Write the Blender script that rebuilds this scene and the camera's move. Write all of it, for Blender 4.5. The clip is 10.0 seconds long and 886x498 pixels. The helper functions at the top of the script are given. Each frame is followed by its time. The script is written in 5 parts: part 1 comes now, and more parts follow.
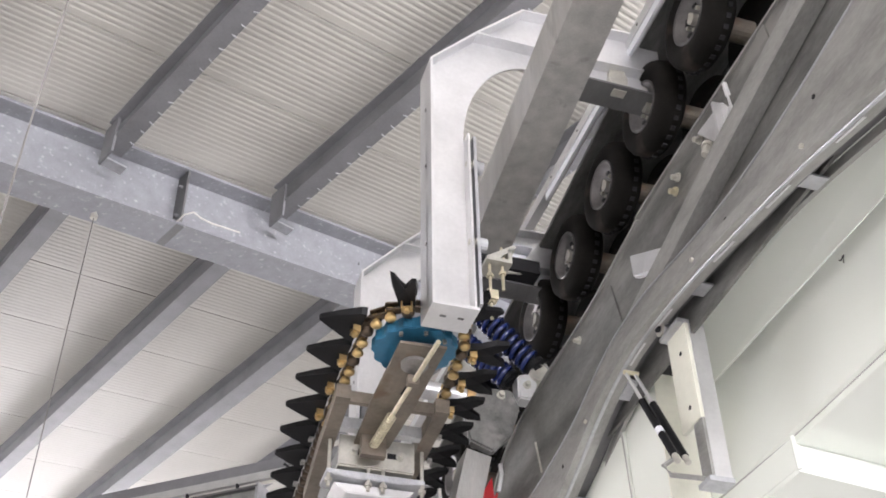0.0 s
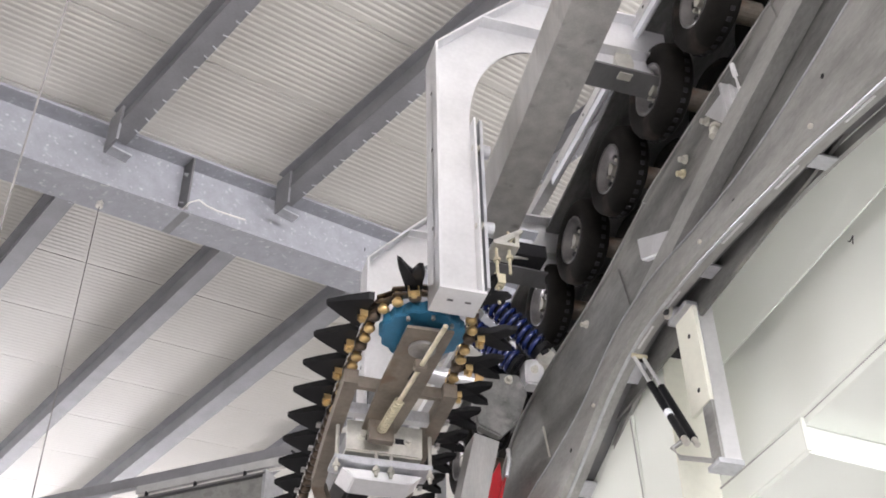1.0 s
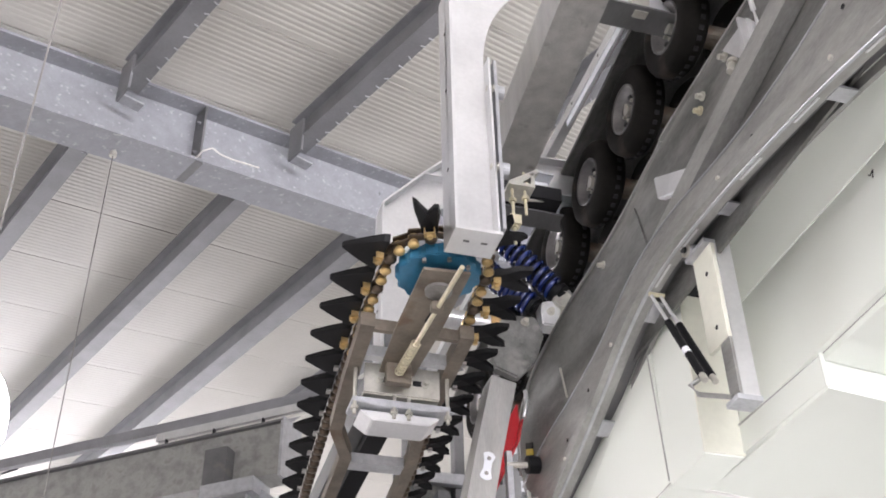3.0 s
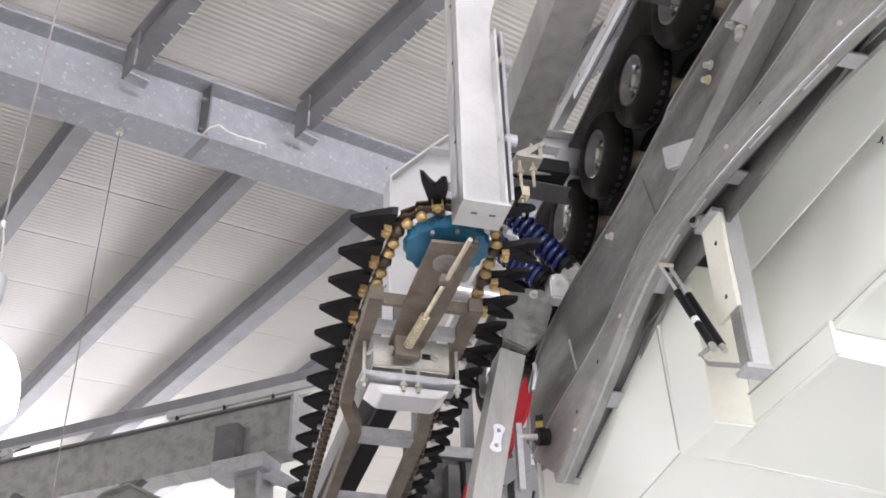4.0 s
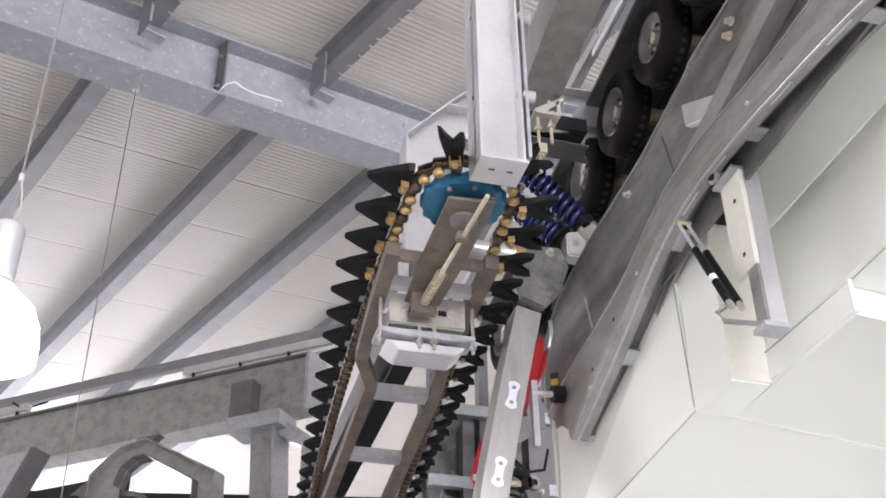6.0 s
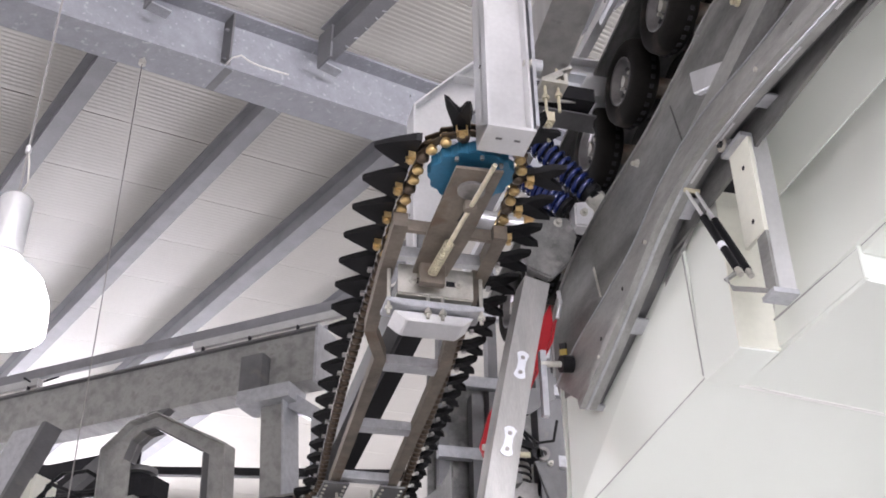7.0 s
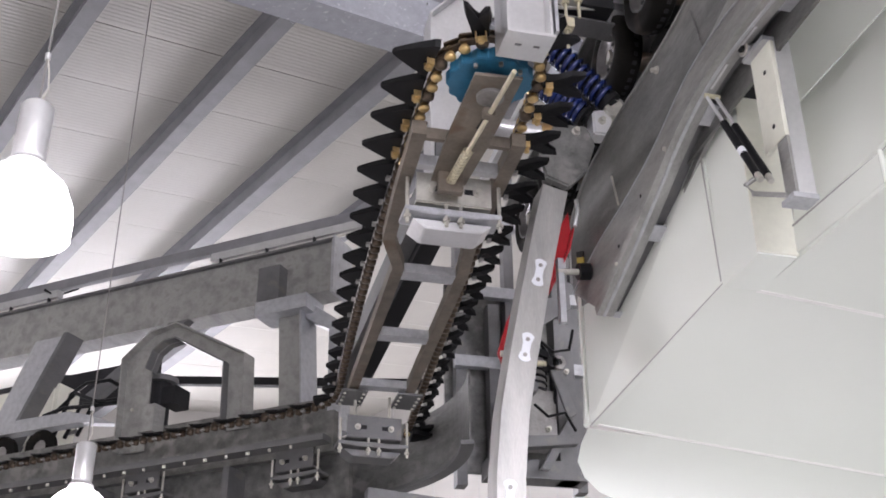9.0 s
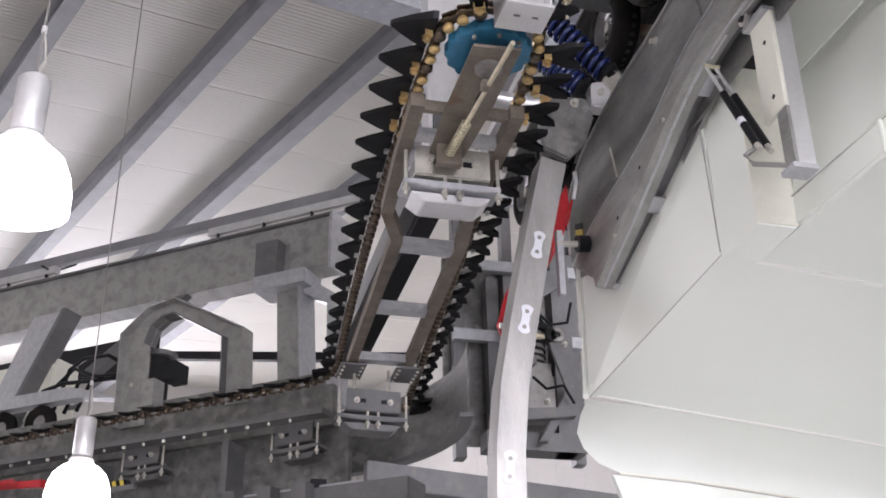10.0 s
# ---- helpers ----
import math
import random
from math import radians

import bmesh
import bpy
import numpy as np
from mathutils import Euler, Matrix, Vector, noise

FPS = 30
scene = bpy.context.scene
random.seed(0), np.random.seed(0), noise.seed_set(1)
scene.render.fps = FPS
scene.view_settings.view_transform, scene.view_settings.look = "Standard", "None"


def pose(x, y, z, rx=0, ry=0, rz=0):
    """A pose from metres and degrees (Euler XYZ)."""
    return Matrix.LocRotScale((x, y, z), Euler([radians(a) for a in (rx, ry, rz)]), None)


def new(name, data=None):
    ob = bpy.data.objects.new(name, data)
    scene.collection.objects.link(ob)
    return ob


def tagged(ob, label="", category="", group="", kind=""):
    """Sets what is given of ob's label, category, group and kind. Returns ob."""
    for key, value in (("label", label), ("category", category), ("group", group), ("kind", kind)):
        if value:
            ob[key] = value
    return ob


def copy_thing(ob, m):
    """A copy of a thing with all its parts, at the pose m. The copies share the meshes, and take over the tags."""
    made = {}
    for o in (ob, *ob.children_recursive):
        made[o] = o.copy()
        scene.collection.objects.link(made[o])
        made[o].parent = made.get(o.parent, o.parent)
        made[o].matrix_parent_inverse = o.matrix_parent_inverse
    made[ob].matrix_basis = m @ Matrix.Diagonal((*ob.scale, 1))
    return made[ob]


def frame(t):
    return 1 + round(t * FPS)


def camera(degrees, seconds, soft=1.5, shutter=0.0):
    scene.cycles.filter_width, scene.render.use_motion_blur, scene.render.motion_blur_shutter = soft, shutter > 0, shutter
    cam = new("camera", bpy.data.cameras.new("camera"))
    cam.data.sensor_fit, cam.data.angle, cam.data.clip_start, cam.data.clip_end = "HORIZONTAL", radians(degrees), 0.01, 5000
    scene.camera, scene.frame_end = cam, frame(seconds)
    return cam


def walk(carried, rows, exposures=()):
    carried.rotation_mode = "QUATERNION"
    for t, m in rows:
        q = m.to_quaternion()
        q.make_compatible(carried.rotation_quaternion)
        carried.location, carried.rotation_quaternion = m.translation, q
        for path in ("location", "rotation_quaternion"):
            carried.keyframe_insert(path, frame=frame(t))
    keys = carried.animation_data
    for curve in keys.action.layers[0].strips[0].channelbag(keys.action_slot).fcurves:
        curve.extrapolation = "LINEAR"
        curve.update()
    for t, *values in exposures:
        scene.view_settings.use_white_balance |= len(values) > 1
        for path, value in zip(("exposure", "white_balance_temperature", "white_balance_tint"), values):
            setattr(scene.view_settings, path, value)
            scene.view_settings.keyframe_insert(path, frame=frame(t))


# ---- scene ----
cam = camera(42.29, 10.0, soft=1.8)
PATH = [
    (0.0, pose(-0.004, -0.005, 1.602, 129.56, 0.76, -17.41)),
    (0.5, pose(-0.004, 0.010, 1.602, 129.30, 0.82, -17.19)),
    (1.0, pose(-0.005, 0.014, 1.599, 128.97, 0.88, -16.99)),
    (1.5, pose(-0.011, 0.020, 1.594, 128.56, 0.80, -16.90)),
    (2.0, pose(-0.006, 0.030, 1.591, 127.84, 0.80, -16.65)),
    (2.5, pose(-0.004, 0.036, 1.589, 127.12, 0.87, -16.39)),
    (4.0, pose(-0.002, 0.058, 1.575, 125.33, 1.23, -15.40)),
    (4.5, pose(-0.004, 0.058, 1.574, 124.80, 1.24, -15.32)),
    (5.0, pose(-0.008, 0.061, 1.568, 124.34, 1.19, -15.09)),
    (5.5, pose(-0.008, 0.065, 1.566, 123.89, 0.64, -15.08)),
    (7.0, pose(-0.001, 0.086, 1.552, 122.15, 0.60, -14.45)),
    (7.5, pose(-0.007, 0.086, 1.542, 121.22, 0.75, -14.02)),
    (8.0, pose(-0.015, 0.084, 1.532, 120.10, 0.28, -13.84)),
    (8.5, pose(-0.017, 0.086, 1.520, 119.02, -0.03, -13.85)),
    (9.0, pose(-0.021, 0.089, 1.519, 117.91, 0.37, -13.81)),
    (9.5, pose(-0.026, 0.087, 1.516, 117.24, 0.56, -13.81)),
    (10.0, pose(-0.030, 0.096, 1.512, 116.65, 0.71, -13.84)),
]
walk(cam, PATH, [(0.0, 0.26, 6550, 18), (5.0, 0.22, 6420, 20), (7.5, 0.03, 6350, 22), (10.0, -0.22, 6350, 22)])

# ---- light ----
world = bpy.data.worlds.new("sky")
scene.world = world
world.use_nodes = True
wn = world.node_tree.nodes
sky = wn.new("ShaderNodeTexSky")
sky.sky_type, sky.sun_disc, sky.sun_elevation, sky.sun_rotation = "NISHITA", False, radians(40), radians(200)
wn["Background"].inputs["Strength"].default_value = 0.12
world.node_tree.links.new(sky.outputs["Color"], wn["Background"].inputs["Color"])

ROOF_TURN = pose(0, 0, 0, 0, 0, 24.2)          # hall axes: x up the roof slope, y along the purlins
SLOPE = 0.156


def roof_z(u):
    return 7.20 + SLOPE * u


def window_lamp(m, w, h, power, colour=(0.96, 0.98, 1.0)):
    data = bpy.data.lights.new("window_light", "AREA")
    data.shape, data.size, data.size_y, data.energy, data.color = "RECTANGLE", w, h, power, colour
    ob = new("window_light", data)
    ob.matrix_world = ROOF_TURN @ m
    return ob


# ---- materials ----
def material(name, base, rough=0.5, metal=0.0, vary=0.25, scale=8.0, fine=90.0, bump=0.15, tint=None, coat=0.0, stretch=(1, 1, 1),
             spots=None, object_random=0.0, detail=6.0, spec=0.5, even=False):
    """Two scales of mottling, a little relief and uneven gloss."""
    mat = bpy.data.materials.new(name)
    mat.use_nodes = True
    nt = mat.node_tree
    n, ln = nt.nodes, nt.links
    bsdf = n["Principled BSDF"]
    tc = n.new("ShaderNodeTexCoord")
    mp = n.new("ShaderNodeMapping")
    mp.inputs["Scale"].default_value = stretch
    ln.new(tc.outputs["Object"], mp.inputs["Vector"])
    big = n.new("ShaderNodeTexNoise")
    big.inputs["Scale"].default_value, big.inputs["Detail"].default_value = scale, detail
    small = n.new("ShaderNodeTexNoise")
    small.inputs["Scale"].default_value, small.inputs["Detail"].default_value = fine, 3.0
    for node in (big, small):
        ln.new(mp.outputs["Vector"], node.inputs["Vector"])
    mix = n.new("ShaderNodeMath")
    mix.operation = "MULTIPLY_ADD"
    mix.inputs[1].default_value = 0.35
    ln.new(small.outputs["Fac"], mix.inputs[0])
    ln.new(big.outputs["Fac"], mix.inputs[2])
    ramp = n.new("ShaderNodeValToRGB")
    lo = [c * (1 - vary) for c in base]
    hi = [min(1.0, c * (1 + vary * 0.8)) for c in (tint or base)]
    ramp.color_ramp.elements[0].position, ramp.color_ramp.elements[1].position = 0.42, 0.92
    ramp.color_ramp.elements[0].color, ramp.color_ramp.elements[1].color = (*lo, 1), (*hi, 1)
    ln.new(mix.outputs[0], ramp.inputs["Fac"])
    colour = ramp.outputs["Color"]
    if spots:
        sp = n.new("ShaderNodeTexNoise")
        sp.inputs["Scale"].default_value, sp.inputs["Detail"].default_value = spots[1], 5.0
        ln.new(mp.outputs["Vector"], sp.inputs["Vector"])
        sr = n.new("ShaderNodeValToRGB")
        sr.color_ramp.elements[0].position, sr.color_ramp.elements[1].position = spots[2], spots[2] + 0.12
        ln.new(sp.outputs["Fac"], sr.inputs["Fac"])
        mx = n.new("ShaderNodeMix")
        mx.data_type = "RGBA"
        mx.inputs["B"].default_value = (*spots[0], 1)
        ln.new(sr.outputs["Color"], mx.inputs["Factor"])
        ln.new(colour, mx.inputs["A"])
        colour = mx.outputs["Result"]
    if object_random:
        info = n.new("ShaderNodeObjectInfo")
        hsv = n.new("ShaderNodeHueSaturation")
        ma = n.new("ShaderNodeMath")
        ma.operation = "MULTIPLY_ADD"
        ma.inputs[1].default_value, ma.inputs[2].default_value = object_random, 1 - object_random / 2
        ln.new(info.outputs["Random"], ma.inputs[0])
        ln.new(ma.outputs[0], hsv.inputs["Value"])
        ln.new(colour, hsv.inputs["Color"])
        colour = hsv.outputs["Color"]
    ln.new(colour, bsdf.inputs["Base Color"])
    rr = n.new("ShaderNodeMapRange")
    rr.inputs["To Min"].default_value, rr.inputs["To Max"].default_value = max(0.03, rough - 0.12), min(1.0, rough + 0.14)
    ln.new(big.outputs["Fac"], rr.inputs["Value"])
    if even:
        bsdf.inputs["Roughness"].default_value = rough
    else:
        ln.new(rr.outputs["Result"], bsdf.inputs["Roughness"])
    bsdf.inputs["Metallic"].default_value = metal
    bsdf.inputs["Specular IOR Level"].default_value = spec
    bsdf.inputs["Coat Weight"].default_value = coat
    if bump:
        bp = n.new("ShaderNodeBump")
        bp.inputs["Strength"].default_value, bp.inputs["Distance"].default_value = bump, 0.004
        ln.new(mix.outputs[0], bp.inputs["Height"])
        ln.new(bp.outputs["Normal"], bsdf.inputs["Normal"])
    return mat


def glow(name, colour, strength):
    mat = bpy.data.materials.new(name)
    mat.use_nodes = True
    b = mat.node_tree.nodes["Principled BSDF"]
    b.inputs["Base Color"].default_value = (0.8, 0.8, 0.8, 1)
    b.inputs["Emission Color"].default_value = (*colour, 1)
    b.inputs["Emission Strength"].default_value = strength
    return mat


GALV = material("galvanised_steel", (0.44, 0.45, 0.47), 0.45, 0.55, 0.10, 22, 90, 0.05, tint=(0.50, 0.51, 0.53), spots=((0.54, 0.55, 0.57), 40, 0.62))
# darker galvanised tone; on some under and inner faces it also carries their shade
GALV_DARK = material("weathered_galvanised_steel", (0.175, 0.175, 0.178), 0.5, 0.55, 0.2, 6, 60, 0.08, stretch=(1.5, 0.5, 1.5), spots=((0.21, 0.205, 0.19), 7, 0.60))
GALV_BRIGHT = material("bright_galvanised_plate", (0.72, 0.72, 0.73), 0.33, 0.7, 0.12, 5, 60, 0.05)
RAIL_STEEL = material("dull_rail_steel", (0.185, 0.185, 0.178), 0.44, 0.55, 0.48, 6, 55, 0.10, stretch=(2, 0.55, 2), spots=((0.30, 0.295, 0.28), 4, 0.57))
GIRDER_STEEL = material("streaked_galvanised_girder_steel", (0.35, 0.35, 0.335), 0.42, 0.5, 0.34, 5, 60, 0.09, stretch=(2, 0.6, 2), spots=((0.30, 0.295, 0.28), 5, 0.58))
RAFTER_STEEL = material("spangled_rafter_steel", (0.28, 0.285, 0.305), 0.62, 0.1, 0.14, 12, 70, 0.05, spots=((0.42, 0.425, 0.44), 25, 0.60), spec=0.3)
PURLIN_STEEL = material("purlin_steel", (0.20, 0.20, 0.21), 0.6, 0.1, 0.18, 5, 50, 0.08)
BARE = material("bare_flame_cut_steel", (0.20, 0.172, 0.14), 0.55, 0.5, 0.35, 9, 60, 0.12, spots=((0.17, 0.12, 0.085), 7, 0.58))
ZINC = material("zinc_plated_steel", (0.60, 0.585, 0.53), 0.36, 0.7, 0.15, 20, 80, 0.04)
BRASS = material("yellow_chromate_steel", (0.52, 0.37, 0.17), 0.34, 0.75, 0.3, 25, 90, 0.05, object_random=0.3)
CHAIN = material("oiled_chain_steel", (0.10, 0.075, 0.055), 0.4, 0.7, 0.4, 30, 90, 0.1)
BLACK = material("black_plastic", (0.010, 0.010, 0.011), 0.42, 0.0, 0.4, 12, 80, 0.08, spec=0.14)
RUBBER = material("tyre_rubber", (0.010, 0.009, 0.008), 0.8, 0.0, 0.4, 10, 60, 0.25, spec=0.1, spots=((0.032, 0.026, 0.022), 6, 0.58))
SPROCKET = material("worn_blue_paint", (0.022, 0.135, 0.235), 0.42, 0.0, 0.3, 8, 50, 0.1, spots=((0.03, 0.06, 0.09), 9, 0.66))
SPRING = material("navy_gloss_paint", (0.010, 0.022, 0.11), 0.22, 0.2, 0.25, 9, 50, 0.03, coat=0.6)
RED = material("red_gloss_paint", (0.48, 0.015, 0.022), 0.35, 0.0, 0.15, 5, 50, 0.04, coat=0.3)
ARM = material("brushed_galvanised_tube", (0.44, 0.435, 0.42), 0.4, 0.65, 0.22, 5, 60, 0.06, stretch=(3, 3, 0.6), spots=((0.28, 0.27, 0.26), 4, 0.62))
CAST = material("cast_grey_steel", (0.30, 0.29, 0.28), 0.45, 0.5, 0.35, 9, 60, 0.15)
RIM = material("painted_wheel_rim_steel", (0.15, 0.145, 0.145), 0.32, 0.8, 0.3, 12, 60, 0.08)
WHITE = material("white_sticker", (0.78, 0.80, 0.84), 0.4, 0.0, 0.05, 8, 60, 0.02)
HOOD = material("white_gloss_composite", (0.85, 0.885, 0.825), 0.20, 0.0, 0.02, 0.25, 2.0, 0.0, detail=0.0, even=True)
HOOD_CREAM = material("cream_painted_profile", (0.76, 0.76, 0.66), 0.4, 0.0, 0.1, 4, 50, 0.05)
TRIM = material("white_joint_trim", (0.92, 0.92, 0.89), 0.3, 0.0, 0.03, 4, 30, 0.0)
JOINT = material("grey_sealant", (0.42, 0.42, 0.41), 0.6, 0.0, 0.15, 10, 60, 0.05)
PANEL = material("cream_roof_panel", (0.49, 0.475, 0.435), 0.5, 0.0, 0.08, 1.2, 30, 0.03)
WALLM = material("pale_wall_panel", (0.44, 0.425, 0.40), 0.55, 0.0, 0.08, 1.5, 30, 0.04)
CONCRETE = material("coated_floor", (0.23, 0.23, 0.225), 0.7, 0.0, 0.06, 2.5, 60, 0.1)
ROD = material("pale_yellow_zinc_rod", (0.66, 0.61, 0.45), 0.34, 0.65, 0.2, 20, 80, 0.05)
CORD = material("grey_cord", (0.22, 0.21, 0.2), 0.6, 0.0, 0.1, 10, 60, 0.0)
CABLE = material("white_cable", (0.62, 0.6, 0.56), 0.5, 0.0, 0.1, 10, 60, 0.0)
LAMP_METAL = material("lamp_aluminium", (0.75, 0.75, 0.76), 0.35, 0.6, 0.08, 8, 50, 0.02)
YELLOW = material("yellow_tape", (0.62, 0.47, 0.06), 0.5, 0.0, 0.15, 9, 50, 0.02)
# near-black for dark parts, holes and the shaded gap behind the wheels
NEAR_BLACK = material("darker_frame_steel", (0.026, 0.026, 0.028), 0.6, 0.1, 0.3, 6, 60, 0.1, spec=0.15)
BRONZE = material("bronze_bush", (0.42, 0.27, 0.12), 0.4, 0.7, 0.3, 12, 60, 0.06)
LAMP_GLASS = glow("lit_lamp_glass", (1.0, 0.97, 0.93), 9.0)
DAYLIGHT = glow("daylit_window_pane", (0.97, 0.98, 1.0), 3.0)


# ---- building helpers ----
def part(name, bm, mat, parent=None, label="", smooth=False, bevel=0.0):
    if bevel:
        bmesh.ops.bevel(bm, geom=[e for e in bm.edges if e.is_manifold and e.calc_face_angle(0) > 0.5], offset=bevel, segments=2, affect="EDGES", clamp_overlap=True)
    bmesh.ops.recalc_face_normals(bm, faces=bm.faces)
    me = bpy.data.meshes.new(name)
    bm.to_mesh(me)
    bm.free()
    me.materials.append(mat)
    if smooth:
        for p in me.polygons:
            p.use_smooth = True
    ob = new(name, me)
    if parent:
        ob.parent = parent
    if label:
        tagged(ob, label)
    return ob


def thing(name, label, category, m=None, group="", kind=""):
    ob = new(name)
    ob.empty_display_size = 0.1
    if m is not None:
        ob.matrix_world = m
    return tagged(ob, label, category, group, kind)


def again(ob, parent, m):
    """A part like ob, on the same mesh."""
    o = new(ob.name.split(".")[0], ob.data)
    o.parent, o.matrix_local = parent, m
    for k in ob.children:
        c = new(k.name.split(".")[0], k.data)
        c.parent, c.matrix_local = o, k.matrix_local
    return o


def add_box(bm, x0, x1, y0, y1, z0, z1, m=None):
    vs = [bm.verts.new((x, y, z)) for x in (x0, x1) for y in (y0, y1) for z in (z0, z1)]
    for f in ((0, 1, 3, 2), (4, 6, 7, 5), (0, 4, 5, 1), (2, 3, 7, 6), (0, 2, 6, 4), (1, 5, 7, 3)):
        bm.faces.new([vs[i] for i in f])
    if m is not None:
        bmesh.ops.transform(bm, matrix=m, verts=vs)
    return vs


def box(*a, m=None):
    bm = bmesh.new()
    add_box(bm, *a, m=m)
    return bm


def add_prism(bm, outline, depth, m=None):
    """An outline in x, z, given depth along y from 0."""
    a = [bm.verts.new((x, 0, z)) for x, z in outline]
    b = [bm.verts.new((x, depth, z)) for x, z in outline]
    bm.faces.new(a)
    bm.faces.new(b[::-1])
    k = len(a)
    for i in range(k):
        bm.faces.new((a[i], b[i], b[(i + 1) % k], a[(i + 1) % k]))
    if m is not None:
        bmesh.ops.transform(bm, matrix=m, verts=a + b)
    return a + b


def prism(outline, depth, m=None):
    bm = bmesh.new()
    add_prism(bm, outline, depth, m)
    return bm


def add_cyl(bm, p, q, r, r2=None, n=16):
    p, q = Vector(p), Vector(q)
    turn = (q - p).to_track_quat("Z", "Y").to_matrix().to_4x4()
    bmesh.ops.create_cone(bm, cap_ends=True, segments=n, radius1=r, radius2=r if r2 is None else r2, depth=(q - p).length,
                          matrix=Matrix.Translation((p + q) / 2) @ turn)


def cyl(p, q, r, r2=None, n=16):
    bm = bmesh.new()
    add_cyl(bm, p, q, r, r2, n)
    return bm


def lathe(profile, n=28, axis="Z", caps=True):
    """A turned body from (radius, height) pairs."""
    bm = bmesh.new()
    rings = []
    for r, h in profile:
        ring = []
        for i in range(n):
            a = 2 * math.pi * i / n
            c = (r * math.cos(a), r * math.sin(a), h)
            if axis == "X":
                c = (c[2], c[0], c[1])
            ring.append(bm.verts.new(c))
        rings.append(ring)
    for a, b in zip(rings, rings[1:]):
        for i in range(n):
            bm.faces.new((a[i], a[(i + 1) % n], b[(i + 1) % n], b[i]))
    for ring in (rings[0], rings[-1]) if caps else ():
        bm.faces.new(ring)
    return bm


def sweep(points, r, n=8):
    """A round rod along a line of points."""
    bm = bmesh.new()
    pts = [Vector(p) for p in points]
    rings = []
    for i, p in enumerate(pts):
        d = (pts[min(i + 1, len(pts) - 1)] - pts[max(i - 1, 0)]).normalized()
        s = d.cross(Vector((0.13, 0.21, 1))).normalized()
        t = d.cross(s)
        rings.append([bm.verts.new(p + r * (math.cos(2 * math.pi * k / n) * s + math.sin(2 * math.pi * k / n) * t)) for k in range(n)])
    for a, b in zip(rings, rings[1:]):
        for k in range(n):
            bm.faces.new((a[k], a[(k + 1) % n], b[(k + 1) % n], b[k]))
    bm.faces.new(rings[0])
    bm.faces.new(rings[-1])
    return bm


def coil(p, q, r, wire, turns, n=7):
    p, q = Vector(p), Vector(q)
    d = (q - p)
    s = d.normalized().cross(Vector((0, 1, 0.1))).normalized()
    t = d.normalized().cross(s)
    steps = int(turns * 18)
    return sweep([p + d * (i / steps) + r * (math.cos(2 * math.pi * turns * i / steps) * s + math.sin(2 * math.pi * turns * i / steps) * t) for i in range(steps + 1)], wire, n)


def i_beam(length, h, w, web=0.012, fl=0.018):
    """An I section along y from 0, its top at z = 0."""
    o = [(-w / 2, 0), (w / 2, 0), (w / 2, -fl), (web / 2, -fl), (web / 2, -h + fl), (w / 2, -h + fl), (w / 2, -h), (-w / 2, -h),
         (-w / 2, -h + fl), (-web / 2, -h + fl), (-web / 2, -fl), (-w / 2, -fl)]
    return prism(o, length)


def bolt(parent, p, d, r=0.012, mat=None, length=0.02):
    d = Vector(d).normalized()
    bm = cyl(Vector(p) - d * 0.01, Vector(p) + d * 0.006, r * 1.5, n=16)
    add_cyl(bm, Vector(p) + d * 0.004, Vector(p) + d * (0.006 + length), r, n=6)
    return part("bolt", bm, mat or ZINC, parent)


def slab(outline, z_top, thick):
    """A flat plate from its outline in plan."""
    return prism(outline, thick, Matrix.Translation((0, 0, z_top)) @ pose(0, 0, 0, -90, 0, 0))


def panel(points, thick, way):
    """A flat or folded panel: the given corners, and the same moved by way * thick."""
    bm = bmesh.new()
    off = Vector(way).normalized() * thick
    a = [bm.verts.new(p) for p in points]
    b = [bm.verts.new(Vector(p) + off) for p in points]
    bm.faces.new(a)
    bm.faces.new(b[::-1])
    for i in range(len(a)):
        j = (i + 1) % len(a)
        bm.faces.new((a[i], b[i], b[j], a[j]))
    return bm


# ---- hall ----
U0, U1, V0, V1 = -7.0, 12.0, -7.0, 18.0


def hall(ob):
    ob.matrix_world = ROOF_TURN
    return ob


def sheared(section, u0, u1, z_at):
    """A section in (v, height) carried along u, its heights measured from z_at(u)."""
    bm = bmesh.new()
    a = [bm.verts.new((u0, v, z_at(u0) + h)) for v, h in section]
    b = [bm.verts.new((u1, v, z_at(u1) + h)) for v, h in section]
    bm.faces.new(a)
    bm.faces.new(b[::-1])
    k = len(a)
    for i in range(k):
        bm.faces.new((a[i], b[i], b[(i + 1) % k], a[(i + 1) % k]))
    return bm


def i_section(v, h, w, web, fl):
    return [(v - w / 2, 0), (v + w / 2, 0), (v + w / 2, -fl), (v + web / 2, -fl), (v + web / 2, -h + fl), (v + w / 2, -h + fl),
            (v + w / 2, -h), (v - w / 2, -h), (v - w / 2, -h + fl), (v - web / 2, -h + fl), (v - web / 2, -fl), (v - w / 2, -fl)]


